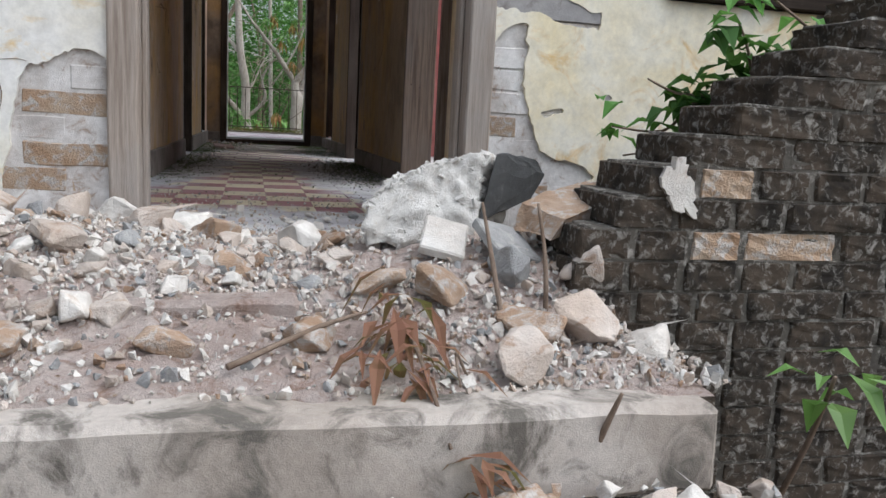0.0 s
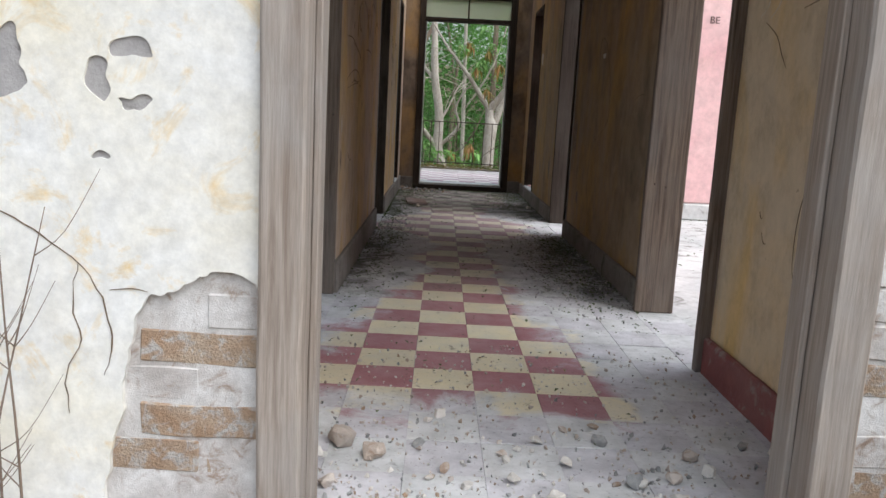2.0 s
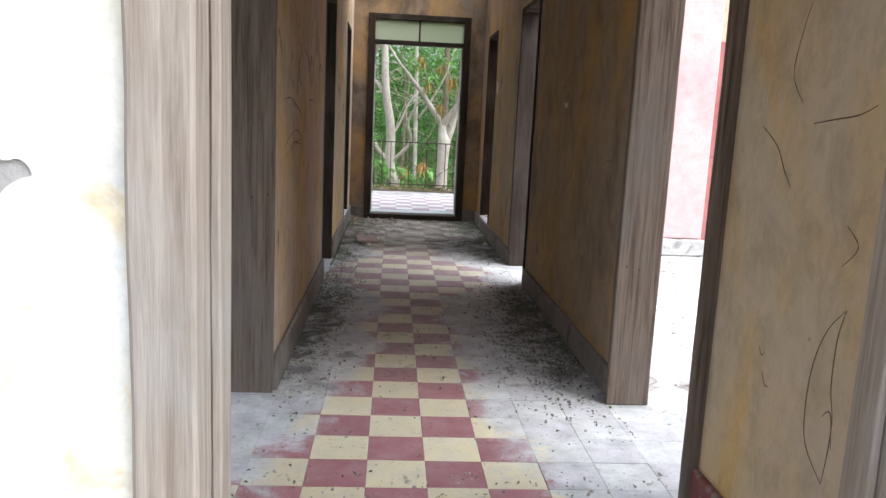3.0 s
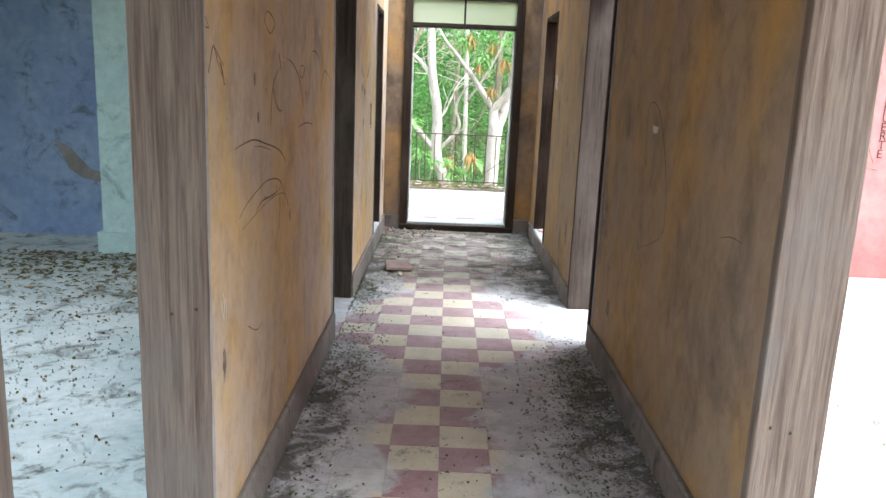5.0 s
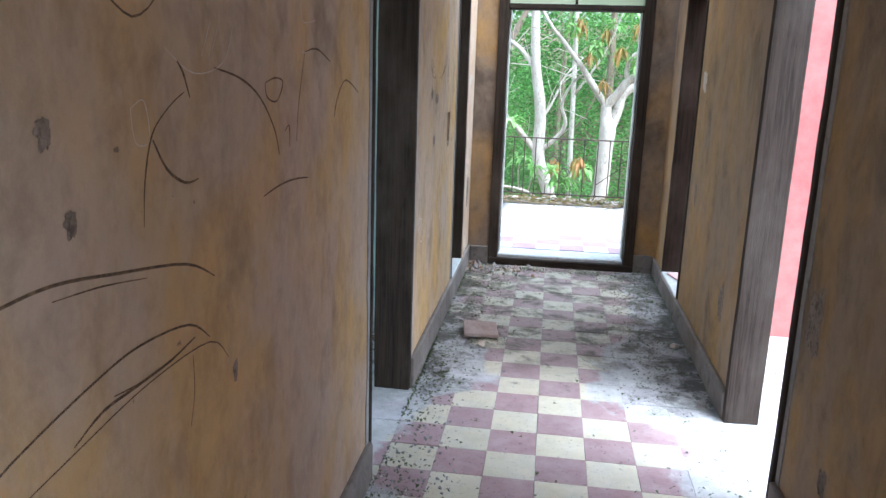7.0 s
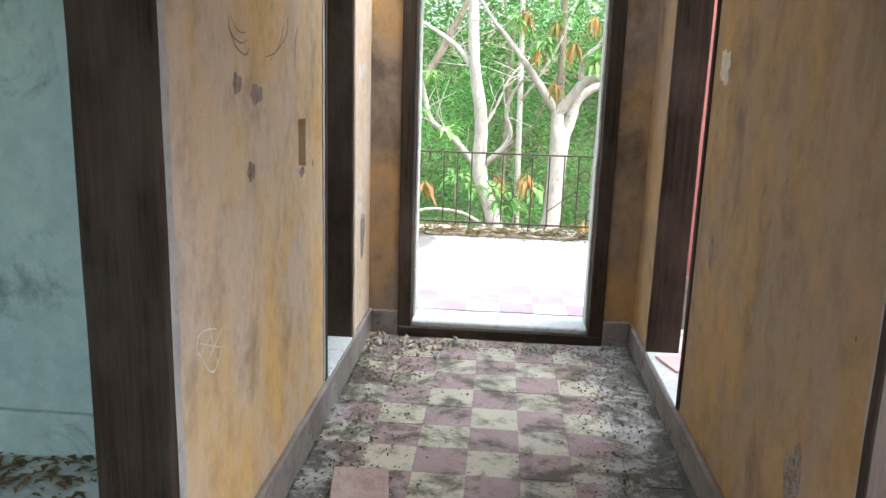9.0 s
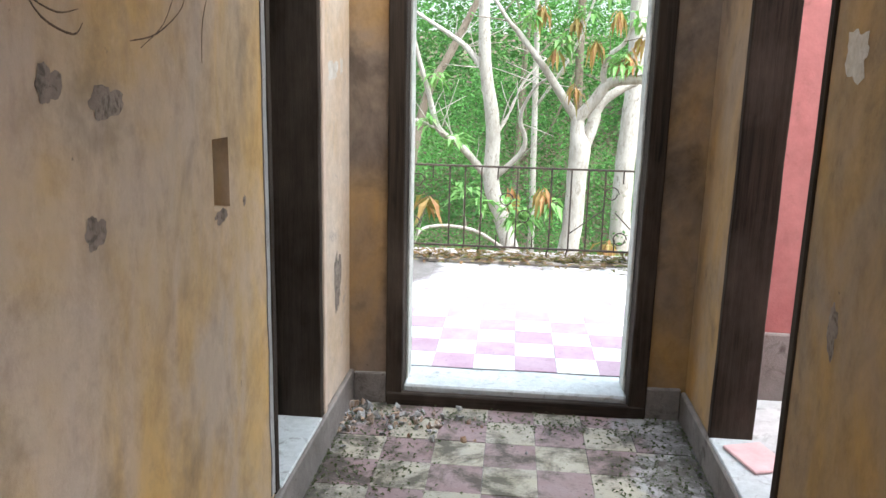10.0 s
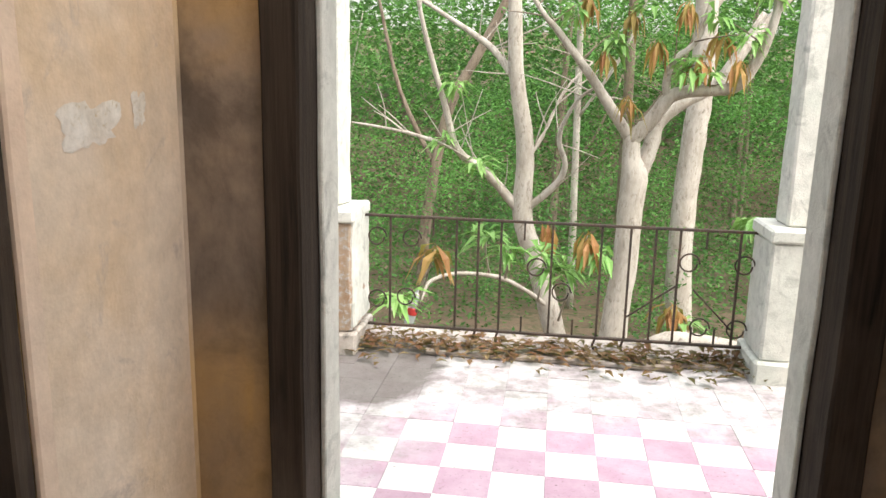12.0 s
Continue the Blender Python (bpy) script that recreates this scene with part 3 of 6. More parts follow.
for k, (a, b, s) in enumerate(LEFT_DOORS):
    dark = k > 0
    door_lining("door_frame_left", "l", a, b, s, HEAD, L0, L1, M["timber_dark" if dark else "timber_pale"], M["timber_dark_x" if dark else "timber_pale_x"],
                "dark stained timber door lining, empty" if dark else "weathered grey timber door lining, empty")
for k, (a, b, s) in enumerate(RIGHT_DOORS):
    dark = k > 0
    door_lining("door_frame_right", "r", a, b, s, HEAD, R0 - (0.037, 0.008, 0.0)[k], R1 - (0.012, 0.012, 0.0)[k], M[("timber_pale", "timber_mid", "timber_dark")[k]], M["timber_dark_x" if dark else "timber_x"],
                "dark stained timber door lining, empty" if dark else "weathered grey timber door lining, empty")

for x0, x1, a, b, z in ((L0 - 0.012, L1 + 0.012, 10.05, 10.64, 0.15), (R0 - 0.012, R1 + 0.012, 10.0, 10.72, 0.13)):
    tagged(part("raised_sill", rough_box(x0, x1, a + 0.037, b - 0.037, z - 0.01, z + 0.008, 0.1, 0.002, 0.004), M["sill_cement"]), "pale blue-grey cement sill of a raised doorway", "sill", "raised sills", "structure")

# front door frame
fdf = empty("door_frame_front", (0.106, 3.28, 0))
inv = Matrix.Translation((-0.106, -3.28, 0))
for nm, bx, mt in (("jamb", (-0.478, -0.392, 3.255, 3.40, -0.03, 2.55), M["timber"]),
                   ("jamb", (0.604, 0.690, 3.255, 3.40, -0.03, 2.55), M["timber"]),
                   ("head", (-0.392, 0.604, 3.257, 3.40, 2.45, 2.55), M["timber_x"])):
    part(nm, rough_box(*bx, 0.1, 0.004, 0.006, 3), mt, fdf).matrix_parent_inverse = inv
for x0, x1 in ((-0.392, -0.377), (0.589, 0.604)):
    part("stop", rough_box(x0, x1, 3.33, 3.40, -0.03, 2.45, 0.2, 0.003, 0.003), M["timber"], fdf).matrix_parent_inverse = inv
tagged(fdf, "weathered grey-brown timber front door frame, no door", "door frame", "", "structure")

# back door frame with transom
bdf = empty("door_frame_back", (0.11, 11.15, 0))
inv = Matrix.Translation((-0.11, -11.15, 0))
for nm, bx, mt in (("jamb", (-0.462, -0.388, 11.125, 11.345, 0.0, 2.30), M["timber_dark"]),
                   ("jamb", (0.606, 0.682, 11.125, 11.345, 0.0, 2.30), M["timber_dark"]),
                   ("head", (-0.388, 0.606, 11.127, 11.345, 2.235, 2.30), M["timber_dark_x"]),
                   ("transom_bar", (-0.388, 0.606, 11.127, 11.30, 1.975, 2.015), M["timber_dark_x"]),
                   ("mullion", (0.10, 0.118, 11.15, 11.20, 2.015, 2.235), M["timber_dark"])):
    part(nm, rough_box(*bx, 0.1, 0.003, 0.005, 7), mt, bdf).matrix_parent_inverse = inv
for x0, x1 in ((-0.388, -0.376), (0.594, 0.606)):
    part("stop", rough_box(x0, x1, 11.235, 11.345, 0.06, 1.975, 0.2, 0.003, 0.003), M["pillar"], bdf, "pale weathered outer strip").matrix_parent_inverse = inv
for x0, x1 in ((-0.388, 0.10), (0.118, 0.606)):
    p = part("pane", box_bm(x0, x1, 11.17, 11.175, 2.015, 2.235), M["glass"], bdf, "dusty glass pane")
    p.matrix_parent_inverse = inv
    p.visible_shadow = False
tagged(bdf, "dark stained timber back door frame with glazed transom", "door frame", "", "structure")
sill = part("door_sill", rough_box(-0.388, 0.606, 11.16, 11.404, -0.02, 0.081, 0.15, 0.004, 0.008), M["sill_cement"])
tagged(sill, "worn pale cement threshold with a dirty edge", "threshold", "", "structure")
srise = part("door_sill_riser", rough_box(-0.46, 0.68, 11.118, 11.16, -0.02, 0.055, 0.15, 0.004, 0.006), M["timber_dark_x"])
tagged(srise, "dark timber sill board of the back door", "sill", "", "structure")

# skirtings along the hall
def skirting(name, x_face, side, y0, y1, h, mat, label):
    x0, x1 = (x_face - 0.002, x_face + 0.022) if side > 0 else (x_face - 0.022, x_face + 0.002)
    bm = rough_box(x0, x1, y0, y1, -0.01, h, 0.12, 0.004, 0.006, y0)
    return tagged(part(name, bm, mat), label, "skirting", "hall skirtings", "structure")


for a, b in ((3.42, 4.50), (5.455, 7.70), (8.565, 11.14)):
    skirting("baseboard", L1, 1, a, b, 0.15, M["dado"], "grimy grey skirting of the hall")
for a, b, m, lab in ((3.42, 4.50, "maroon_skirt", "dusty maroon tiled skirting"), (5.405, 7.74, "dado", "grimy grey skirting of the hall"), (8.515, 11.14, "dado", "grimy grey skirting of the hall")):
    skirting("baseboard", R0, -1, a, b, 0.13, M[m], lab)
for x0, x1 in ((L1 + 0.022, -0.462), (0.682, R0 - 0.022)):
    tagged(part("baseboard", rough_box(x0, x1, 11.128, 11.152, -0.01, 0.14, 0.1, 0.004, 0.005), M["dado"]), "grimy grey skirting of the hall", "skirting", "hall skirtings", "structure")
tagged(part("baseboard", rough_box(-2.75, L0, 9.535, 9.572, -0.01, 0.17, 0.2, 0.004, 0.006), M["blue"]), "blue-green painted room skirting", "skirting", "", "structure")
tagged(part("baseboard", rough_box(-2.79, -2.745, 9.54, 10.2, -0.01, 0.17, 0.2, 0.004, 0.006), M["blue"]), "blue-green painted room skirting", "skirting", "", "structure")
tagged(part("baseboard", rough_box(R1, 4.2, 11.11, 11.152, 0.12, 0.42, 0.2, 0.004, 0.006), M["dado"]), "grey cement room skirting", "skirting", "", "structure")
pw = part("wall_back_room", rough_box(R1, 2.0, 11.135, 11.149, 0.42, ROOF, 0.5, 0.002, 0), M["rose"])
tagged(pw, "dull pink painted back room wall", "wall", "", "structure")

tagged(part("door_casing", rough_box(L1, L1 + 0.014, 10.645, 10.685, 0.15, HEAD, 0.15, 0.002, 0.004), M["cream"]), "cream painted casing strip of a doorway", "casing", "", "structure")
tagged(part("wall_left_pale_patch", rough_box(L1, L1 + 0.003, 10.688, 11.126, 0.152, 2.6, 0.2, 0.0, 0.0), M["pale_wash"]), "pale pinkish worn wash beside the back door", "plaster", "", "structure")
# grey render edges beside the door linings, where the ochre has worn off
for x, sd, a, b, z0, z1 in ((L1, 1, 5.45, 5.485, 0.15, 2.05), (L1, 1, 8.555, 8.61, 0.14, 2.05), (L1, 1, 7.665, 7.705, 0.15, 2.05), (L1, 1, 10.02, 10.055, 0.16, 2.05), (R0, -1, 7.70, 7.745, 0.13, 2.05), (R0, -1, 8.51, 8.545, 0.13, 2.05), (R0, -1, 5.40, 5.435, 0.13, 2.05)):
    bm = rough_box(min(x, x + sd * 0.004) - 0.001, max(x, x + sd * 0.004), a, b, z0, z1, 0.05, 0.0, 0.0, a)
    for v in bm.verts:
        v.co.x = x + sd * (0.004 if (v.co.x - x) * sd > 0.0015 else 0.0005)
        v.co.y += 0.012 * noise.noise(Vector((v.co.z * 7, a, x))) if abs(v.co.y - (a if a in (5.45, 8.555, 8.51, 5.40) else b)) > 0.02 else 0
    tagged(part("worn_plaster_edge", bm, M["render"]), "worn grey render edge beside a door lining", "plaster", "worn wall edges", "structure")
# backing coloured near-black in place of the shade deep in the hole
tagged(part("hole_backing", rough_box(L0 + 0.01, L1 - 0.045, 9.655, 9.765, 1.095, 1.275, 0.03, 0.008, 0.004), M["shade_grey"]), "near-black backing painted as the shade inside a wall hole", "brick", "", "structure")
# bathroom lining: white tiles below, black band round the window
wt = part("bathroom_tiling", box_bm(-2.6, L0, 11.138, 11.148, 0.15, 1.04), M["white_glaze"])
tagged(wt, "grubby white glazed wall tiling", "wall tiles", "", "structure")
wt2 = part("bathroom_tiling", box_bm(-1.33, L0, 11.138, 11.148, 1.04, 1.57), M["white_glaze"])
tagged(wt2, "grubby white glazed wall tiling", "wall tiles", "", "structure")
bt = empty("bathroom_black_tiling", (-1.6, 11.14, 1.3))
binv = Matrix.Translation((1.6, -11.14, -1.3))
bm = box_bm(0, 0.146, 0, 0.01, 0, 0.146, 0.003)
proto = part("tile", bm, M["black_tile"], bt)
proto.matrix_parent_inverse = binv
proto.location = (-2.02, 11.136, 1.045)
for i in range(9):
    for j in range(10):
        x, z = -2.02 + 0.15 * i, 1.045 + 0.15 * j
        if i == 0 and j == 0:
            continue
        if (x + 0.1 > -1.86 and x < -1.49 and 1.15 < z < 1.95) or (z < 1.5 and x > -1.40) or x > -0.86:
            continue
        o = new("tile", proto.data)
        o.parent, o.matrix_parent_inverse, o.location = bt, binv, (x, 11.136, z)
tagged(bt, "black glazed tile border round the bathroom window", "wall tiles", "", "structure")
bw = empty("window_bathroom", (-1.66, 11.2, 1.22))
winv = Matrix.Translation((1.66, -11.2, -1.22))
for bx in ((-1.85, -1.48, 11.2, 11.24, 1.22, 1.25), (-1.85, -1.48, 11.2, 11.24, 1.55, 1.57), (-1.85, -1.82, 11.2, 11.24, 1.25, 1.95), (-1.51, -1.48, 11.2, 11.24, 1.25, 1.95)):
    part("window_frame", box_bm(*bx, 0.003), M["timber_dark"], bw).matrix_parent_inverse = winv
tagged(bw, "small dark framed bathroom window, unglazed", "window", "", "structure")

# facade window
fw = empty("window_front", (1.88, 3.3, 0.9))
winv = Matrix.Translation((-1.88, -3.3, -0.9))
for nm, bx, mt in (("sill", (1.30, 2.46, 3.245, 3.42, 0.85, 0.90), "timber_dark_x"), ("jamb", (1.30, 1.37, 3.262, 3.40, 0.90, 2.2), "timber_dark"), ("jamb", (2.39, 2.46, 3.262, 3.40, 0.90, 2.2), "timber_dark"), ("head", (1.30, 2.46, 3.262, 3.40, 2.2, 2.27), "timber_dark_x"), ("mullion", (1.86, 1.90, 3.30, 3.36, 0.90, 2.2), "timber_dark")):
    part(nm, rough_box(*bx, 0.15, 0.003, 0.004), M[mt], fw).matrix_parent_inverse = winv
tagged(fw, "dark timber window frame in the yellow front wall", "window", "", "structure")

# ---- facade plaster coat with broken holes ----
def poly_in(x, z, poly):
    inside, j = False, len(poly) - 1
    for i in range(len(poly)):
        (xi, zi), (xj, zj) = poly[i], poly[j]
        if (zi > z) != (zj > z) and x < (xj - xi) * (z - zi) / (zj - zi) + xi:
            inside = not inside
        j = i
    return inside


DEEP_LEFT = [(-0.80, -0.1), (-0.775, 0.10), (-0.752, 0.24), (-0.70, 0.49), (-0.60, 0.525), (-0.52, 0.545), (-0.45, 0.49), (-0.45, -0.1)]
DEEP_RIGHT = [(0.66, -0.1), (0.66, 0.62), (0.72, 0.70), (0.80, 0.735), (0.815, 0.66), (0.80, 0.52), (0.84, 0.40), (0.885, 0.31), (1.0, 0.28), (1.08, 0.24), (1.0, 0.14), (0.93, -0.1)]
SHALLOW = [[(-0.80, 1.06), (-0.72, 1.12), (-0.60, 1.10), (-0.585, 1.075), (-0.70, 1.05)], [(-0.765, 0.955), (-0.72, 0.975), (-0.68, 0.95), (-0.70, 0.93), (-0.76, 0.935)],
           [(-0.795, 0.93), (-0.77, 0.94), (-0.755, 0.88), (-0.775, 0.85), (-0.79, 0.86)], [(-0.745, 0.865), (-0.67, 0.87), (-0.665, 0.85), (-0.74, 0.845)], [(-0.79, 0.755), (-0.77, 0.765), (-0.75, 0.745), (-0.79, 0.745)],
           [(0.66, 0.80), (0.72, 0.83), (0.80, 0.87), (0.86, 0.86), (0.96, 0.80), (1.06, 0.78), (1.06, 0.72), (0.92, 0.735), (0.86, 0.76), (0.66, 0.77)],
           [(0.83, 0.885), (0.90, 0.875), (1.12, 0.84), (1.14, 0.86), (0.95, 0.89), (0.85, 0.905)], [(0.66, 0.98), (0.80, 0.99), (1.0, 0.985), (1.02, 1.03), (0.86, 1.03), (0.66, 1.06)], [(0.87, 0.45), (0.95, 0.46), (0.94, 0.435), (0.88, 0.435)],
           [(1.10, 0.50), (1.12, 0.52), (1.125, 0.495), (1.11, 0.485)], [(1.085, 0.33), (1.105, 0.35), (1.11, 0.325)], [(-1.02, 0.93), (-0.93, 0.99), (-0.90, 0.88), (-0.98, 0.84)]]


def plaster_coat(name, x0, x1, z0, z1, label, skip=None, step=0.0065):
    nx, nz = int((x1 - x0) / step), int((z1 - z0) / step)
    vs, fs, idx = [], [], {}

    def vert(i, j, back):
        key = (i, j, back)
        if key not in idx:
            x, z = x0 + i * step, z0 + j * step
            edge = 0.0018 if 0 < i < nx else 0.0
            jx, jz = noise.noise(Vector((x * 60, z * 60, 1))) * edge * 2, noise.noise(Vector((x * 60, z * 60, 9))) * 0.0035
            y = 3.298 if back else 3.281 + 0.0015 * noise.noise(Vector((x * 3, z * 3, 0))) + 0.0006 * noise.noise(Vector((x * 25, z * 25, 4)))
            idx[key] = len(vs)
            vs.append((x + jx, y, z + jz))
        return idx[key]

    def solid(i, j):
        if not (0 <= i < nx and 0 <= j < nz):
            return False
        x, z = x0 + (i + 0.5) * step, z0 + (j + 0.5) * step
        if skip and skip[0] < x < skip[1] and skip[2] < z < skip[3]:
            return False
        wob = noise.noise_vector(Vector((x * 22, 0.3, z * 22))) * 0.016 + noise.noise_vector(Vector((x * 75, 5, z * 75))) * 0.007
        xx, zz = x + wob.x, z + wob.z
        return not any(poly_in(xx, zz, p) for p in HOLES)

    HOLES = [DEEP_LEFT, DEEP_RIGHT, *SHALLOW]
    keep = {(i, j) for i in range(nx) for j in range(nz) if solid(i, j)}
    for i, j in keep:
        fs.append((vert(i, j, 0), vert(i + 1, j, 0), vert(i + 1, j + 1, 0), vert(i, j + 1, 0)))
        for di, dj, a, b in ((-1, 0, (i, j), (i, j + 1)), (1, 0, (i + 1, j + 1), (i + 1, j)), (0, -1, (i + 1, j), (i, j)), (0, 1, (i, j + 1), (i + 1, j + 1))):
            if (i + di, j + dj) not in keep:
                fs.append((vert(*a, 0), vert(*b, 0), vert(*b, 1), vert(*a, 1)))
    # round off the broken outline
    back_of = {idx[k]: idx[(k[0], k[1], 1)] for k in idx if k[2] == 0 and (k[0], k[1], 1) in idx}
    near, backs = {}, set(back_of.values())
    for f in fs:
        if f[2] in backs:
            near.setdefault(f[0], set()).add(f[1])
            near.setdefault(f[1], set()).add(f[0])
    for _ in range(4):
        moved = {}
        for a, nb in near.items():
            if len(nb) == 2:
                p, q = (vs[b] for b in nb)
                moved[a] = (vs[a][0] / 2 + (p[0] + q[0]) / 4, vs[a][1], vs[a][2] / 2 + (p[2] + q[2]) / 4)
        for a, p in moved.items():
            if x0 + step < p[0] < x1 - step * 2:
                vs[a] = p
                vs[back_of[a]] = (p[0], 3.298, p[2])
    me = bpy.data.meshes.new(name)
    me.from_pydata(vs, [], fs)
    me.materials.append(M["lime_yellow" if x0 > 0 else "lime"])
    return tagged(new(name, me), label, "plaster", "", "structure")


plaster_coat("wall_front_plaster_left", -1.7, -0.477, -0.3, 1.6, "white and yellow limewashed plaster, flaking from the brick")
plaster_coat("wall_front_plaster_right", 0.689, 1.9, -0.3, 1.6, "yellow and white limewashed plaster, flaking from the brick", (1.29, 2.5, 0.845, 2.3))
for nm, bx in (("wall_front_plaster_upper", (-1.72, -0.478, 3.283, 3.299, 1.6, 3.6)), ("wall_front_plaster_upper", (-3.4, -1.722, 3.283, 3.299, 2.6, 3.6)), ("wall_front_plaster_upper", (0.69, 1.29, 3.283, 3.299, 1.6, 3.6)), ("wall_front_plaster_head", (-0.478, 0.69, 3.283, 3.299, 2.55, 3.6)), ("wall_front_plaster_far", (-4.0, -3.402, 3.283, 3.299, -1.3, 3.6)), ("wall_front_plaster_far", (-3.4, -1.722, 3.283, 3.299, -1.3, -0.002)), ("wall_front_plaster_far", (2.47, 4.2, 3.283, 3.299, -1.3, 3.6))):
    tagged(part(nm, box_bm(*bx), M["lime"]), "limewashed yellow and white facade plaster", "plaster", "", "structure")

# thin grey undercoat behind the shallow flakes
for x0, x1, z0, z1 in ((-0.87, -0.55, 0.72, 1.15), (0.69, 1.25, 0.745, 1.12), (1.04, 1.16, 0.29, 0.56), (-1.06, -0.88, 0.80, 1.02)):
    tagged(part("wall_front_undercoat", rough_box(x0, x1, 3.2855, 3.2985, z0, z1, 0.03, 0.0012, 0.0), M["render"]), "grey undercoat under flaked limewash", "plaster", "", "structure")

# bare bricks in the two deep holes
def bare_bricks(name, poly, x0, x1, z0, z1, label, tan):
    rng = random.Random(5)
    e = empty(name, (x0, 3.3, z0))
    ei = Matrix.Translation((-x0, -3.3, -z0))
    row, z = 0, z0
    while z < z1:
        x = x0 - (0.13 if row % 2 else 0.0)
        while x < x1:
            w = 0.235
            a, b = max(x, x0), min(x + w, x1)
            if b - a > 0.03 and poly_in((a + b) / 2, z + 0.03, poly):
                d = rng.uniform(0.001, 0.006)
                bm = rough_box(a, b - 0.003, 3.297 - d, 3.33, z, z + 0.069, 0.03, 0.005, 0.004, rng.random() * 90)
                m = M["brick"] if rng.random() < (0.85 if z < tan else 0.12) else M["mortar"]
                part("brick", bm, m, e).matrix_parent_inverse = ei
            x += w + 0.012
        z += 0.075
        row += 1
    return tagged(e, label, "brickwork", "", "structure")


for x0, x1, z1 in ((-0.83, -0.479, 0.56), (0.691, 1.08, 0.74)):
    tagged(part("wall_front_joints", rough_box(x0, x1, 3.2948, 3.2992, -0.05, z1, 0.04, 0.0015, 0.0), M["mortar"]), "pale mortar bed of over old bricks", "mortar", "", "structure")
bare_bricks("wall_front_bricks_left", DEEP_LEFT, -0.83, -0.478, -0.02, 0.56, "bare tan bricks smeared with pale mortar", 0.24)
bare_bricks("wall_front_bricks_right", DEEP_RIGHT, 0.69, 1.06, -0.02, 0.74, "bare bricks smeared with grey mortar", 0.12)

# cracks in the facade plaster
for pts in ([(-1.0, 0.66), (-0.92, 0.62), (-0.87, 0.585), (-0.82, 0.55), (-0.785, 0.50), (-0.765, 0.44), (-0.76, 0.38), (-0.775, 0.33)], [(-0.82, 0.55), (-0.835, 0.47), (-0.82, 0.40), (-0.85, 0.33), (-0.845, 0.25)], [(-0.765, 0.50), (-0.72, 0.505), (-0.69, 0.50)]):
    bm = bmesh.new()
    tube(bm, [(x, 3.2785, z) for x, z in pts], [0.0008] + [0.0013] * (len(pts) - 2) + [0.0006], 4, 0.8)
    for v in bm.verts:
        v.co.x += 0.006 * noise.noise(v.co * 40)
        v.co.y = 3.279 + (v.co.y - 3.2785) * 0.3
    tagged(part("plaster_crack", bm, M["charcoal"]), "dark crack in the limewashed plaster", "crack", "plaster cracks", "structure")

# ---- steps and landing ----
def weathered(name, bx, label, seed, mat="concrete"):
    ob = part(name, rough_box(*bx, 0.09, 0.012, 0.014, seed), M[mat], smooth=False)
    return tagged(ob, label, "step", "entrance steps", "structure")


weathered("landing", (-1.7, 0.68, 1.85, 3.30, -0.19, -0.03), "worn concrete landing with a stained edge", 1)
for k in range(6):
    z = -0.20 - 0.17 * k
    weathered("step", (-1.7, 0.80, 1.55 - 0.3 * k, 1.87 - 0.3 * k if k else 1.86, -1.3, z), "worn concrete entrance step", 2 + k)

# ---- hall and terrace tiles ----
def tile_bm(size, h, ch=0.0011):
    s = size / 2
    bm = bmesh.new()
    lo = [bm.verts.new((x, y, -h)) for x, y in ((-s, -s), (s, -s), (s, s), (-s, s))]
    mi = [bm.verts.new((x, y, -ch)) for x, y in ((-s, -s), (s, -s), (s, s), (-s, s))]
    t = s - ch
    hi = [bm.verts.new((x, y, 0)) for x, y in ((-t, -t), (t, -t), (t, t), (-t, t))]
    for a, b in ((lo, mi), (mi, hi)):
        for k in range(4):
            bm.faces.new((a[k], a[(k + 1) % 4], b[(k + 1) % 4], b[k]))
    bm.faces.new(hi)
    return bm


def tiled_floor(name, cols, rows, x_line, y_line, z, mats, near_cols, label, seed):
    rng = random.Random(seed)
    bed = part(name, box_bm(x_line + 0.2 * cols[0], x_line + 0.2 * cols[1], y_line + 0.2 * rows[0], y_line + 0.2 * rows[1], z - 0.15, z - 0.004), M["grout"])
    tagged(bed, label, "floor", "", "structure")
    meshes = []
    for m in mats:
        me = bpy.data.meshes.new("tile")
        bm = tile_bm(0.1993, 0.02)
        bm.to_mesh(me)
        bm.free()
        me.materials.append(m)
        meshes.append(me)
    rest = [bmesh.new(), bmesh.new()]
    for c in range(*cols):
        for r in range(*rows):
            k = (c + r) % 2
            m = Matrix.Translation((x_line + 0.2 * (c + 0.5) + rng.uniform(-0.0008, 0.0008), y_line + 0.2 * (r + 0.5), z + rng.uniform(-0.0016, 0.0012))) @ Euler((rng.uniform(-0.004, 0.004), rng.uniform(-0.004, 0.004), rng.uniform(-0.004, 0.004))).to_matrix().to_4x4()
            if near_cols[0] <= c < near_cols[1]:
                o = new("tile", meshes[k])
                o.parent = bed
                o.matrix_basis = m
            else:
                rest[k].from_mesh(meshes[k])
                bmesh.ops.transform(rest[k], matrix=m, verts=rest[k].verts[-12:])
    for bm, mt in zip(rest, mats):
        if bm.verts:
            tagged(part("edge_tiles", bm, mt, bed), kind="stuff")
        else:
            bm.free()
    return bed


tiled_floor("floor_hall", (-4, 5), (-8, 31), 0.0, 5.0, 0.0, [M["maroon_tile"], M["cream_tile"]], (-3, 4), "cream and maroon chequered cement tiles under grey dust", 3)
tiled_floor("floor_terrace", (-7, 7), (-7, 6), -0.087, 12.806, 0.085, [M["mauve_tile_out"], M["white_tile_out"]], (-6, 6), "white and mauve chequered terrace tiles, bleached and dirty", 4)

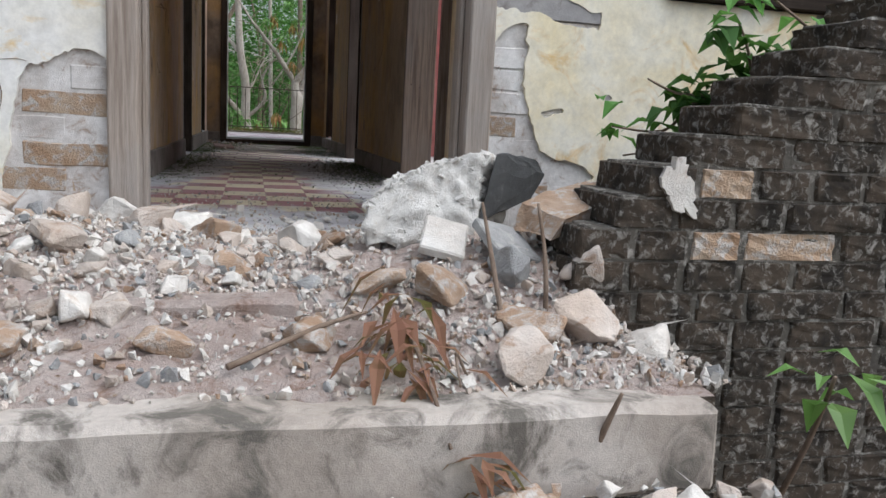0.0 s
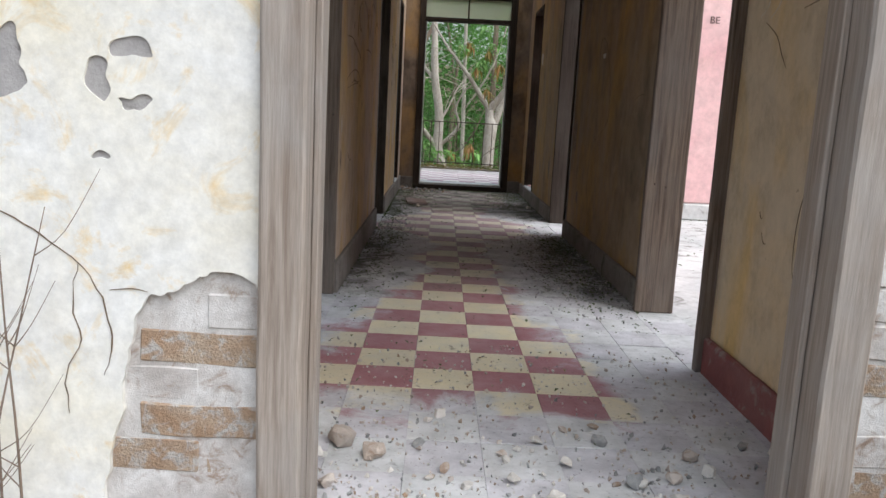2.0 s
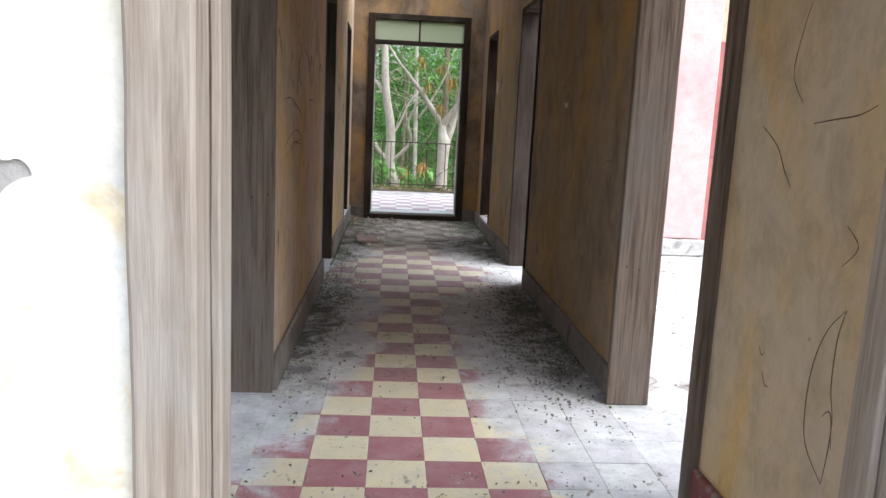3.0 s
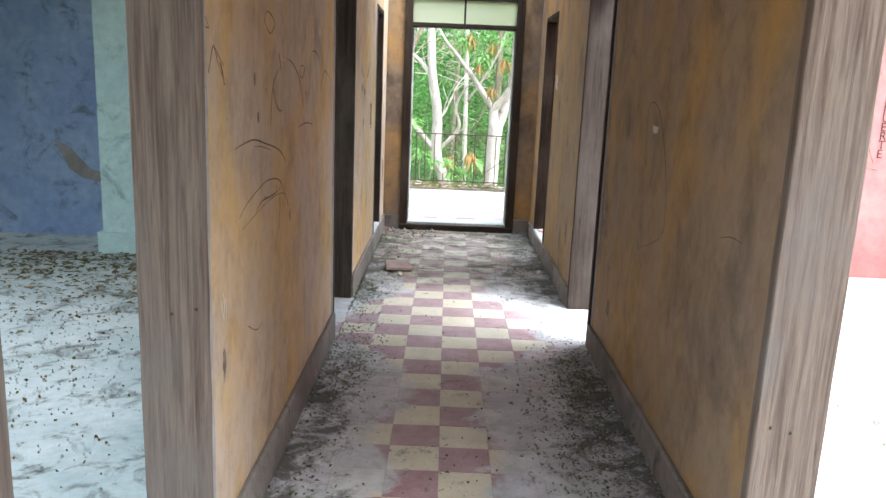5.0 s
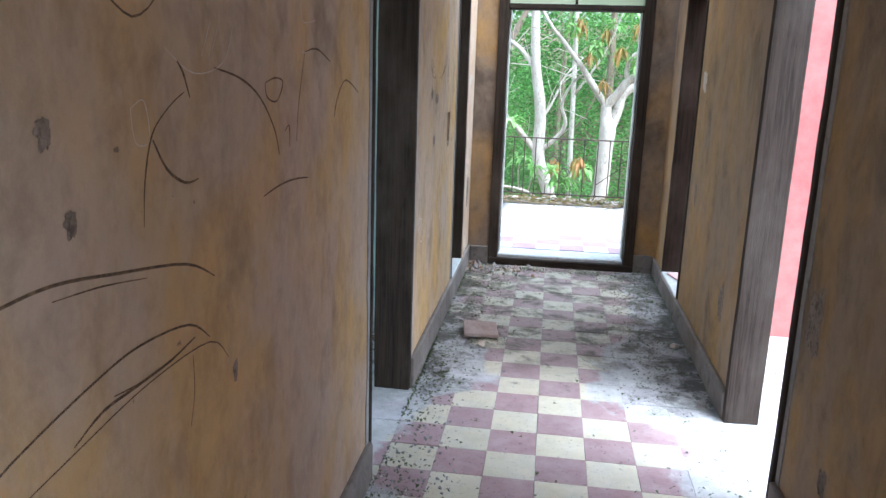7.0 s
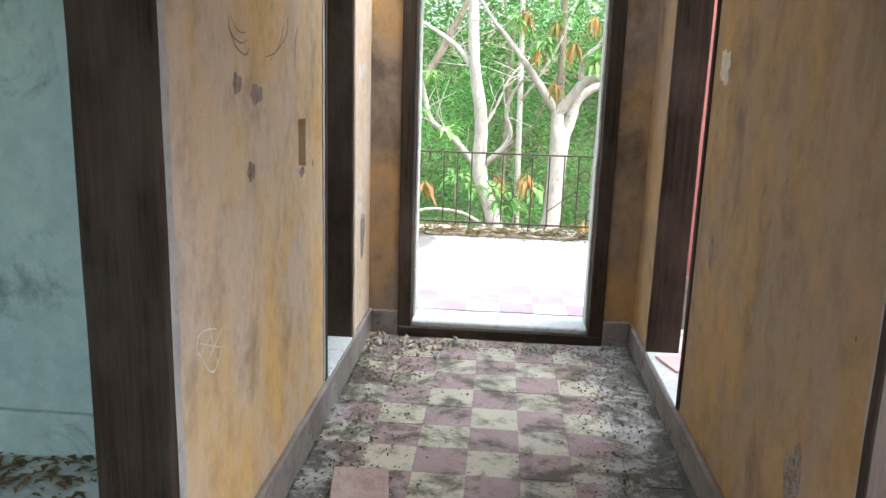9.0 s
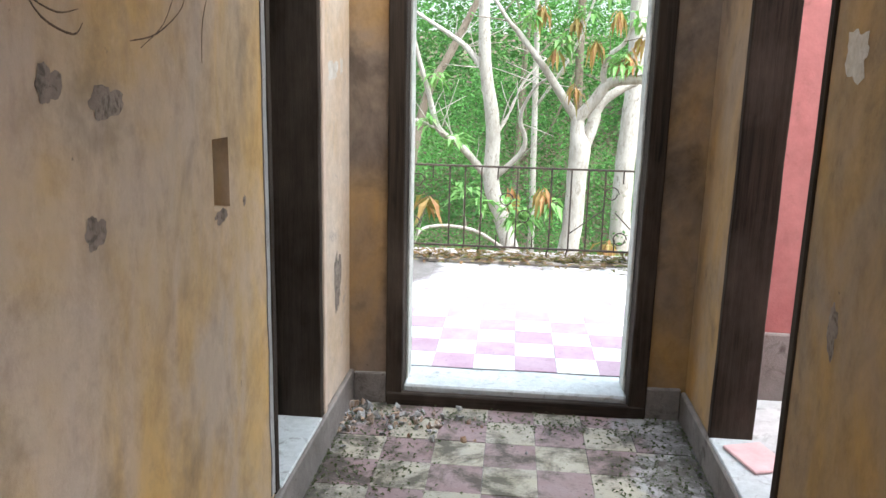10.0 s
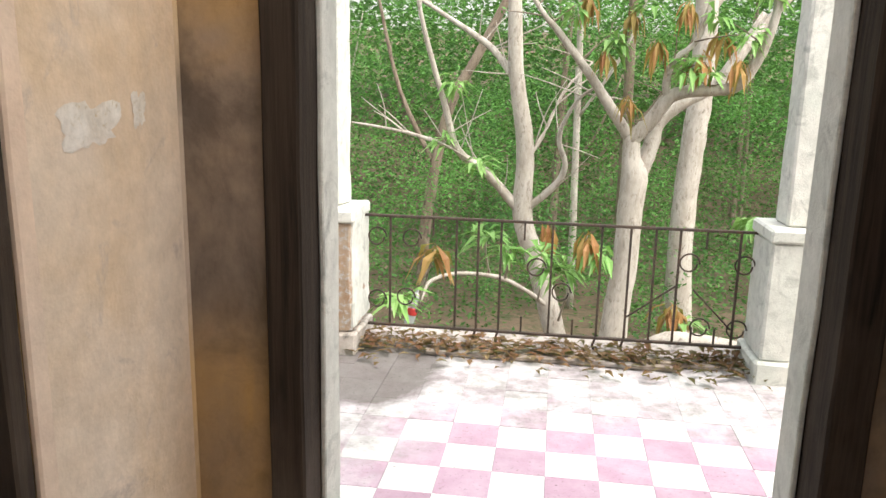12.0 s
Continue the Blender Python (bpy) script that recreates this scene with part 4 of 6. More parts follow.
# ---- terrace ----
tb = part("terrace_slab", rough_box(-3.2, 3.4, 11.335, 14.05, -1.4, 0.06, 0.4, 0.01, 0.01), M["concrete"])
tagged(tb, "stained concrete terrace slab", "terrace", "", "structure")
kerb = part("terrace_kerb", rough_box(-3.2, 3.4, 13.70, 14.02, 0.03, 0.105, 0.1, 0.010, 0.012, 3), M["concrete"])
tagged(kerb, "weathered cement kerb along the terrace edge", "kerb", "", "structure")


def terrace_pillar(x, label, broken):
    e = empty("terrace_pillar", (x, 13.72, 0.08))
    ei = Matrix.Translation((-x, -13.72, -0.08))
    for nm, bx, mt in (("base", (x - 0.20, x + 0.20, 13.52, 13.92, 0.07, 0.20), "concrete" if broken else "pillar"), ("pedestal", (x - 0.175, x + 0.175, 13.545, 13.895, 0.20, 0.80), "brick" if broken else "pillar"), ("cap", (x - 0.19, x + 0.19, 13.53, 13.91, 0.80, 0.87), "pillar"), ("shaft", (x - 0.10, x + 0.10, 13.62, 13.82, 0.87, 2.9), "pillar")):
        part(nm, rough_box(*bx, 0.06, 0.012 if broken else 0.005, 0.012, x), M[mt], e).matrix_parent_inverse = ei
    if broken:
        part("plaster_scab", rough_box(x + 0.15, x + 0.185, 13.56, 13.90, 0.22, 0.82, 0.05, 0.012, 0.008), M["pillar"], e, "flaking white plaster").matrix_parent_inverse = ei
    return tagged(e, label, "pillar", "terrace pillars")


terrace_pillar(-1.115, "terrace pillar with bare brick pedestal and white shaft", True)
terrace_pillar(1.325, "white painted terrace pillar with flaking pedestal", False)

# wrought iron railing
rail = empty("railing", (0.1, 13.82, 0.1))
ri = Matrix.Translation((-0.1, -13.82, -0.1))


def bar(name, pts, r, sides=5, label=""):
    bm = bmesh.new()
    tube(bm, pts, [r] * len(pts), sides)
    ob = part(name, bm, M["iron"], rail, label, True)
    ob.matrix_parent_inverse = ri
    return ob


YR = 13.82
for z, nm in ((0.80, "top_rail"), (0.175, "bottom_rail")):
    part(nm, box_bm(-0.95, 1.15, YR - 0.012, YR + 0.012, z - 0.007, z + 0.007, 0.002), M["iron"], rail).matrix_parent_inverse = ri
for x in (-0.79, -0.42, -0.30, -0.175, 0.10, 0.36, 0.51, 0.64, 0.765, 1.07):
    part("baluster", box_bm(x - 0.006, x + 0.006, YR - 0.006, YR + 0.006, 0.17, 0.80), M["iron"], rail).matrix_parent_inverse = ri
for x in (-0.55, -0.05, 0.90):
    part("short_baluster", box_bm(x - 0.005, x + 0.005, YR - 0.005, YR + 0.005, 0.70, 0.80), M["iron"], rail).matrix_parent_inverse = ri
for x in (-0.05, 0.23, 0.86, 0.98):
    part("short_baluster", box_bm(x - 0.005, x + 0.005, YR - 0.005, YR + 0.005, 0.17, 0.27), M["iron"], rail).matrix_parent_inverse = ri
for x in (-0.30, -0.175, 0.36, 0.51):
    bar("foot", [(x, YR, 0.175), (x - 0.015, YR, 0.13), (x, YR, 0.10)], 0.007)


def scroll(cx, cz, r):
    bar("scroll", [(cx + r * (1 - 0.03 * k) * math.cos(k * 0.7), YR, cz + r * (1 - 0.03 * k) * math.sin(k * 0.7)) for k in range(10)], 0.005)


for cx, cz in ((-0.865, 0.68), (-0.67, 0.68), (-0.865, 0.32), (-0.70, 0.34), (0.02, 0.55), (0.82, 0.62), (0.90, 0.27), (1.09, 0.27), (1.10, 0.62), (0.16, 0.42)):
    scroll(cx, cz, 0.055)
for a, b in (((0.51, 0.30), (0.77, 0.50)), ((0.85, 0.48), (1.06, 0.27))):
    bar("brace", [(a[0], YR, a[1]), ((a[0] + b[0]) / 2, YR, (a[1] + b[1]) / 2), (b[0], YR, b[1])], 0.005)
tagged(rail, "rusty wrought iron railing with scrolls between the pillars", "railing")

# dead leaves on the terrace edge
rng = random.Random(11)


def leaf_specs(n, place_fn, ln, wd, rng, flat=0.25):
    out = []
    for _ in range(n):
        a = rng.uniform(0, 2 * math.pi)
        l = rng.uniform(*ln)
        out.append((Vector(place_fn(rng)), Vector((math.cos(a), math.sin(a), rng.uniform(-0.05, flat))), l, l * rng.uniform(*wd)))
    return out


def edge_drift(r):
    x = r.uniform(-1.0, 1.2)
    d = min(abs(r.gauss(0, 0.13)), 0.4)
    return (x, 13.74 - d + r.uniform(0, 0.12), 0.108 + max(0, 0.05 - d * 0.2) * r.random())


ob = leaf_object("dead_leaves", leaf_specs(900, edge_drift, (0.03, 0.10), (0.25, 0.5), rng), M["leaf_dead"], droop=0.0)
tagged(ob, "drift of dead brown leaves along the terrace edge", "leaves", "", "stuff")
for x0, x1, y, tilt in ((-0.55, 0.75, 13.60, 0.02), (0.1, 1.0, 13.67, -0.03)):
    o = part("plank", rough_box(x0, x1, y, y + 0.05, 0.09, 0.112, 0.1, 0.004, 0.004, x0), M["timber_x"])
    tagged(o, "weathered broken plank lying among dead leaves", "plank", "planks on the terrace")

# ---- ground ----
def ground_z(x, y):
    if y < 9:
        return -1.25
    z = -1.0 - 0.11 * min(max(y - 14, 0), 12)
    z += max(0, y - 34) * 0.16 if y < 90 else 9.0
    return z + 0.10 * noise.noise(Vector((x * 0.35, y * 0.35, 0)))


xs = [-400, -120, -40] + [-20 + k for k in range(41)] + [40, 120, 400]
ys = [-400, -120, -30, -8, -2, 2, 6, 9.9, 10] + [14 + k * 0.8 for k in range(40)] + [50, 60, 75, 90, 150, 400]
bm = bmesh.new()
grid = [[bm.verts.new((x, y, ground_z(x, y))) for x in xs] for y in ys]
for j in range(len(ys) - 1):
    for i in range(len(xs) - 1):
        bm.faces.new((grid[j][i], grid[j][i + 1], grid[j + 1][i + 1], grid[j + 1][i]))
tagged(part("ground", bm, M["soil"], smooth=True), "brown leaf-strewn soil sloping down into the woods", "ground", "", "structure")

# ---- trees behind the terrace ----
def tree(name, label, trunk, limbs, mat, at):
    e = empty(name, at)
    ei = Matrix.Translation(-Vector(at))
    bm = bmesh.new()
    tube(bm, *trunk, 12, 0.12)
    part("trunk", bm, mat, e, "", True).matrix_parent_inverse = ei
    for pts, r0, r1 in limbs:
        bm = bmesh.new()
        n = len(pts)
        tube(bm, pts, [r0 + (r1 - r0) * k / (n - 1) for k in range(n)], 7, 0.15)
        part("limb", bm, mat, e, "", True).matrix_parent_inverse = ei
    return tagged(e, label, "tree"), ei


def twigs(parent, pinv, pts, rng, n, ln, mat):
    for _ in range(n):
        i = rng.randrange(1, len(pts))
        p = Vector(pts[i - 1]).lerp(Vector(pts[i]), rng.random())
        d = Vector((rng.uniform(-1, 1), rng.uniform(-0.6, 0.6), rng.uniform(-0.1, 1))).normalized()
        l = rng.uniform(*ln)
        q = p + d * l * 0.5 + Vector((0, 0, 0.05 * l))
        bm = bmesh.new()
        tube(bm, [p, q, p + d * l + Vector((rng.uniform(-.1, .1), 0, rng.uniform(0, .15))) * l], [0.008, 0.006, 0.003], 4)
        part("twig", bm, mat, parent, "", True).matrix_parent_inverse = pinv


A1 = [(-0.26, 17.3, 0.32), (-0.57, 17.2, 0.68), (-0.84, 17.1, 0.89), (-0.95, 17.0, 1.29), (-1.05, 16.9, 1.65), (-1.17, 16.8, 2.14), (-1.25, 16.6, 2.8)]
A2 = [(-0.85, 17.1, 0.9), (-1.32, 17.0, 1.05), (-1.85, 16.9, 1.14)]
A3 = [(-0.33, 17.3, 1.58), (-0.57, 17.4, 1.86), (-0.98, 17.5, 2.13), (-1.6, 17.7, 2.5)]
A4 = [(-0.17, 17.3, 0.3), (0.12, 17.22, 0.59), (0.19, 17.14, 0.79), (0.12, 17.06, 1.06), (0.26, 16.98, 1.38), (0.45, 16.9, 1.53)]
A5 = [(-0.2, 17.3, 0.79), (-0.04, 17.4, 1.03), (0.15, 17.5, 1.47), (0.41, 17.6, 1.75)]
A6 = [(0.12, 17.3, -0.69), (-0.12, 16.95, -0.43), (-0.38, 16.6, -0.22), (-0.71, 16.25, -0.12), (-0.9, 15.9, -0.12), (-0.93, 15.55, -0.2), (-1.09, 15.2, -0.17)]
treeA, invA = tree("tree", "slender pale-barked tree with bare arching branches behind the railing",
                   ([(0.33, 17.3, -1.5), (0.13, 17.3, -0.78), (-0.07, 17.3, -0.14), (-0.2, 17.3, 0.26), (-0.2, 17.3, 0.93), (-0.31, 17.3, 1.57), (-0.34, 17.3, 1.99), (-0.42, 17.3, 3.6)], [0.12, 0.11, 0.10, 0.10, 0.085, 0.075, 0.07, 0.04]),
                   [(A1, 0.05, 0.015), (A2, 0.025, 0.008), (A3, 0.045, 0.015), (A4, 0.04, 0.012), (A5, 0.028, 0.008), (A6, 0.026, 0.012)], M["bark"], (0.33, 17.3, -1.4))
rng = random.Random(21)
for pts in (A1, A2, A3, A4, A5):
    twigs(treeA, invA, pts, rng, 7, (0.25, 0.7), M["bark"])
B3 = [(0.76, 16.8, 1.06), (0.92, 16.75, 1.25), (1.04, 16.7, 1.43), (1.2, 16.65, 1.5), (1.55, 16.6, 1.54), (1.7, 16.55, 1.75), (1.8, 16.5, 2.14), (1.8, 16.45, 2.8)]
B5 = [(0.75, 16.8, 1.06), (0.52, 16.75, 1.39), (0.33, 16.7, 1.65), (0.23, 16.65, 1.77), (0.04, 16.6, 2.0), (-0.08, 16.55, 2.13), (-0.4, 16.5, 2.6)]
B4 = [(1.03, 16.7, 1.43), (1.0, 16.65, 1.59), (1.05, 16.6, 1.76), (1.23, 16.55, 1.96), (1.35, 16.5, 2.6)]
B2 = [(0.81, 16.85, 0.6), (0.94, 16.93, 0.99), (1.02, 17.01, 1.22), (1.25, 17.09, 1.4), (1.5, 17.2, 1.55), (1.9, 17.3, 2.2)]
B6 = [(1.5, 17.0, 1.5), (1.7, 17.1, 1.86), (1.9, 17.2, 2.1), (2.3, 17.3, 2.6)]
treeB, invB = tree("tree", "stout forked mango-like tree with pale bark behind the railing",
                   ([(0.72, 16.8, -1.4), (0.73, 16.8, -0.58), (0.78, 16.8, -0.09), (0.79, 16.8, 0.39), (0.81, 16.8, 0.7), (0.77, 16.8, 0.9), (0.76, 16.8, 1.10)], [0.15, 0.125, 0.115, 0.115, 0.12, 0.085, 0.07]),
                   [(B2, 0.085, 0.03), (B3, 0.075, 0.03), (B4, 0.04, 0.015), (B5, 0.055, 0.015), (B6, 0.06, 0.03)], M["bark"], (0.72, 16.8, -1.4))
for pts in (B3, B4, B5):
    twigs(treeB, invB, pts, rng, 8, (0.2, 0.5), M["bark_dark"])
treeC, invC = tree("tree", "straight grey-barked tree trunk deeper in the woods", ([(1.80, 19, -2.0), (1.65, 19, -0.91), (1.63, 19, 0.06), (1.66, 19, 0.79), (1.7, 19, 1.44), (1.69, 19, 2.18), (1.6, 19, 5.0)], [0.17, 0.15, 0.145, 0.14, 0.135, 0.13, 0.1]), [([(1.68, 19, 2.3), (2.1, 19.2, 2.9), (2.6, 19.4, 3.8)], 0.06, 0.03)], M["bark"], (1.8, 19, -1.6))
treeD, invD = tree("tree", "leaning thin brown tree in the undergrowth", ([(-1.62, 20, -1.9), (-1.66, 20, -0.82), (-1.51, 20, 0.37), (-1.3, 20, 1.28), (-0.94, 20, 1.94), (-0.2, 20, 3.4)], [0.09, 0.08, 0.075, 0.07, 0.06, 0.04]), [([(-1.5, 20, 0.4), (-2.0, 20, 1.4), (-2.3, 20, 2.6)], 0.04, 0.02)], M["bark_dark"], (-1.62, 20, -1.7))
rngt = random.Random(77)
for k in range(16):
    x, y = rngt.uniform(-8, 9), rngt.uniform(20.5, 31)
    z = ground_z(x, y)
    lean, h = rngt.uniform(-0.8, 0.8), rngt.uniform(5, 8)
    r = rngt.uniform(0.05, 0.13)
    tree("tree", "thin woodland tree with brown bark", ([(x, y, z - 0.1), (x + lean * 0.2, y, z + h * 0.3), (x + lean * 0.5, y, z + h * 0.65), (x + lean * 1.2, y, z + h)], [r, r * 0.85, r * 0.7, r * 0.4]), [([(x + lean * 0.25, y, z + h * 0.35), (x + lean * 0.3 + 0.7, y - 0.3, z + h * 0.5), (x + lean * 0.4 + 1.2, y - 0.4, z + h * 0.75)], r * 0.45, 0.015)], M["bark_dark" if k % 3 else "bark"], (x, y, z))
bm = bmesh.new()
tube(bm, [(0.55, 15.3, -0.5), (0.73, 15.2, -0.38), (0.96, 15.2, -0.27), (1.24, 15.2, -0.28), (1.63, 15.2, -0.31), (2.4, 15.3, -0.2)], [0.05, 0.06, 0.07, 0.075, 0.07, 0.05], 9, 0.2)
part("limb", bm, M["bark"], treeB, "", True).matrix_parent_inverse = invB

# leaf sprays on the near trees
def spray(parent, pinv, name, c, n, ln, wd, mat, rng, hang, label=""):
    sp = []
    for k in range(n):
        a = rng.uniform(0, 2 * math.pi)
        d = Vector((math.cos(a), math.sin(a), rng.uniform(*hang)))
        l = rng.uniform(*ln)
        sp.append((Vector(c) + Vector((rng.gauss(0, 0.025), rng.gauss(0, 0.025), rng.gauss(0, 0.03))), d, l, l * rng.uniform(*wd)))
    ob = leaf_object(name, sp, mat, parent, 0.2, 0.25, label)
    ob.matrix_parent_inverse = pinv
    return ob


rng = random.Random(31)
for c in ((0.68, 16.6, 1.42), (0.46, 16.6, 1.82), (1.42, 16.55, 1.95), (0.67, 16.6, 2.16), (1.26, 16.55, 1.78), (1.12, 16.5, 2.2), (0.30, 16.55, 2.25), (1.55, 16.5, 1.75), (0.9, 16.55, 1.9)):
    spray(treeB, invB, "drooping_leaves", c, 16, (0.14, 0.26), (0.16, 0.24), M["leaf_rust"], rng, (-3.5, -1.0), "rust-coloured hanging leaf cluster")
for c in ((0.56, 16.6, 1.9), (0.8, 16.6, 2.2), (1.35, 16.5, 2.1), (1.65, 16.5, 1.95), (1.15, 16.55, 1.72), (0.2, 16.6, 2.15), (1.0, 16.6, 2.4), (1.5, 16.5, 2.4), (0.6, 16.5, 2.5), (1.75, 16.5, 2.3), (1.3, 16.5, 1.66)):
    spray(treeB, invB, "leaf_spray", c, 22, (0.12, 0.24), (0.2, 0.3), M["leaf_new"], rng, (-1.0, 0.6))
for c, m, h in (((1.03, 15.5, -0.1), "leaf_rust", (-3, -0.6)), ((0.37, 15.6, 0.40), "leaf_rust", (-3, -0.8)), ((-0.72, 15.0, 0.36), "leaf_rust", (-1.5, -0.2)), ((0.05, 16.9, 0.2), "leaf_rust", (-4, -1.5)),
                ((-0.41, 15.6, 0.35), "leaf_new", (-0.4, 0.5)), ((-0.25, 15.6, 0.25), "leaf_new", (-0.4, 0.5)), ((0.03, 15.8, 0.2), "leaf_new", (-0.6, 0.6)), ((0.10, 15.8, 0.05), "leaf_new", (-0.8, 0.3)), ((0.2, 15.8, 0.1), "leaf_new", (-0.8, 0.4)),
                ((-0.96, 14.9, 0.0), "leaf_new", (-0.3, 0.6)), ((-0.62, 16.9, 0.78), "leaf_new", (-0.6, 0.3)), ((0.42, 15.6, 0.28), "leaf_new", (-1.2, 0)), ((1.1, 15.5, -0.25), "leaf_new", (-0.6, 0.5)), ((1.75, 16.4, 0.45), "leaf_new", (-1.5, 0)), ((-0.95, 17.0, 1.0), "leaf_new", (-0.8, 0.2)), ((-0.86, 17.0, 1.5), "leaf_new", (-0.8, 0.2))):
    spray(treeA, invA, "drooping_leaves" if m == "leaf_rust" else "leaf_spray", c, 22, (0.14, 0.27), (0.2, 0.3), M[m], rng, h, "rust-coloured hanging leaf cluster" if m == "leaf_rust" else "")
for pts in ([(-0.45, 16.6, -0.2), (-0.45, 16.1, 0.1), (-0.41, 15.6, 0.35)], [(-0.3, 16.5, -0.2), (-0.25, 16.0, 0.05), (-0.25, 15.6, 0.25)], [(0.0, 16.9, -0.5), (0.05, 16.3, 0.0), (0.03, 15.8, 0.2)], [(0.2, 16.6, -0.6), (0.3, 16.0, 0.0), (0.37, 15.6, 0.4)], [(0.9, 15.6, -0.9), (1.0, 15.5, -0.5), (1.03, 15.5, -0.1)], [(-0.9, 15.3, -0.2), (-0.8, 15.1, 0.1), (-0.72, 15.0, 0.36)]):
    bm = bmesh.new()
    tube(bm, pts, [0.012, 0.009, 0.006], 5)
    part("shoot", bm, M["bark"], treeA, "", True).matrix_parent_inverse = invA

# woodland foliage
def clump_field(name, n, per, box, rad, ln, mat, seed, label):
    rng = random.Random(seed)
    nrg = np.random.RandomState(seed)
    vs, fs = [], []
    for _ in range(n):
        c = [rng.uniform(*box[0]), rng.uniform(*box[1]), 0]
        g = ground_z(c[0], c[1])
        c[2] = g + rng.uniform(*box[2])
        r = rng.uniform(*rad)
        pts = nrg.normal(0, 1, (per, 3)) * (r * 0.5, r * 0.45, r * 0.34) + c
        ang = nrg.uniform(0, 2 * math.pi, per)
        tilt = nrg.uniform(-0.9, 0.5, per)
        size = nrg.uniform(*ln, per)
        d = np.stack([np.cos(ang), np.sin(ang), tilt], 1)
        d /= np.linalg.norm(d, axis=1)[:, None]
        s = np.cross(d, nrg.normal(0, 0.5, (per, 3)) + (0, 0, 1))
        s /= np.linalg.norm(s, axis=1)[:, None] + 1e-6
        k = len(vs)
        a, b = pts, pts + d * size[:, None]
        m = pts + d * size[:, None] * 0.5
        w = s * size[:, None] * 0.22
        for q in range(per):
            vs += [a[q], m[q] + w[q], b[q], m[q] - w[q]]
            fs.append((k + 4 * q, k + 4 * q + 1, k + 4 * q + 2, k + 4 * q + 3))
    me = bpy.data.meshes.new(name)
    me.from_pydata([tuple(v) for v in vs], [], fs)
    me.materials.append(mat)
    return tagged(new(name, me), label, "foliage", "", "stuff")


clump_field("woodland_foliage", 420, 300, ((-7, 8), (19.5, 27), (1.9, 7.5)), (0.5, 1.2), (0.03, 0.08), M["leaf"], 1, "fine light green woodland foliage")
clump_field("woodland_foliage", 620, 210, ((-13, 14), (27, 38), (0.0, 10)), (1.2, 2.6), (0.08, 0.19), M["leaf_shade"], 2, "dense green woodland foliage further off")
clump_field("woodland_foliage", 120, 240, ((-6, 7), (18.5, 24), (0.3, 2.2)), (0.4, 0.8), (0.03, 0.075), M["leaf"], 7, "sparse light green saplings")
clump_field("undergrowth", 380, 120, ((-8, 9), (18.0, 30), (0.0, 1.3)), (0.5, 1.0), (0.05, 0.11), M["leaf_shade"], 3, "dark green undergrowth on the slope")
clump_field("woodland_backdrop", 420, 110, ((-24, 26), (40, 55), (-1, 14)), (2.5, 5), (0.3, 0.6), M["leaf_shade"], 4, "dark distant woodland wall")

# bottle hanging on the branch
bo = empty("bottle", (-0.93, 15.5, -0.10))
bi = Matrix.Translation((0.93, -15.5, 0.10))
rows_ = [(0.012, 0.03), (0.012, 0.0), (0.04, -0.05), (0.042, -0.12), (0.042, -0.25), (0.035, -0.29)]
for nm, sub, mt in (("bottle_body", rows_, "plastic"), ("label_band", [(0.044, -0.13), (0.044, -0.19)], "red")):
    bm = bmesh.new()
    tube(bm, [(0, 0, z) for r, z in sub], [r for r, z in sub], 10)
    o = part(nm, bm, M[mt], bo, "red paper label" if mt == "red" else "", True)
    o.matrix_basis = Matrix.Rotation(radians(14), 4, "Y")
tagged(bo, "clear plastic bottle with red label hung on a branch", "bottle")

# ---- rubble on the landing and steps ----
def rubble_z(x, y):
    """Height of the heap of broken masonry."""
    h = -0.03
    if y < 1.85:
        h = -0.20 if y > 1.55 else -0.37
        return h + 0.04 * max(0, 1 - abs(x - 0.45) / 0.5)
    h += (0.115 - 0.05 * math.exp(-((x - 0.05) / 0.25) ** 2)) * math.exp(-((y - 2.52) / 0.36) ** 2) + 0.03 * min(max((y - 2.1) / 0.4, 0), 1)
    h += 0.03 * math.exp(-((x - 0.42) / 0.34) ** 2 - ((y - 2.5) / 0.28) ** 2)
    h += 0.06 * math.exp(-((x + 0.55) / 0.35) ** 2 - ((y - 2.9) / 0.3) ** 2)
    return h + 0.02 * noise.noise(Vector((x * 5, y * 5, 0)))


def heap_z(x, y):
    """The rough top of the crushed heap."""
    edge = min(1, (y - 1.90) / 0.1, (3.65 - y) / 0.3, (x + 1.5) / 0.2, (0.70 - x) / 0.08)
    z = rubble_z(x, y) + 0.012 * noise.noise(Vector((x * 24, y * 24, 3))) + 0.006 * noise.noise(Vector((x * 70, y * 70, 8)))
    return z * edge - 0.038 * (1 - edge)


bm = bmesh.new()
nx, ny = 150, 120
gv = [[None] * (nx + 1) for _ in range(ny + 1)]
for j in range(ny + 1):
    for i in range(nx + 1):
        x, y = -1.5 + 2.19 * i / nx, 1.90 + 1.75 * j / ny
        gv[j][i] = bm.verts.new((x, y, heap_z(x, y)))
for j in range(ny):
    for i in range(nx):
        bm.faces.new((gv[j][i], gv[j][i + 1], gv[j + 1][i + 1], gv[j + 1][i]))
tagged(part("rubble_heap", bm, M["rubble_dust"], smooth=False), "heap of crushed plaster and mortar on the landing", "rubble", "", "stuff")

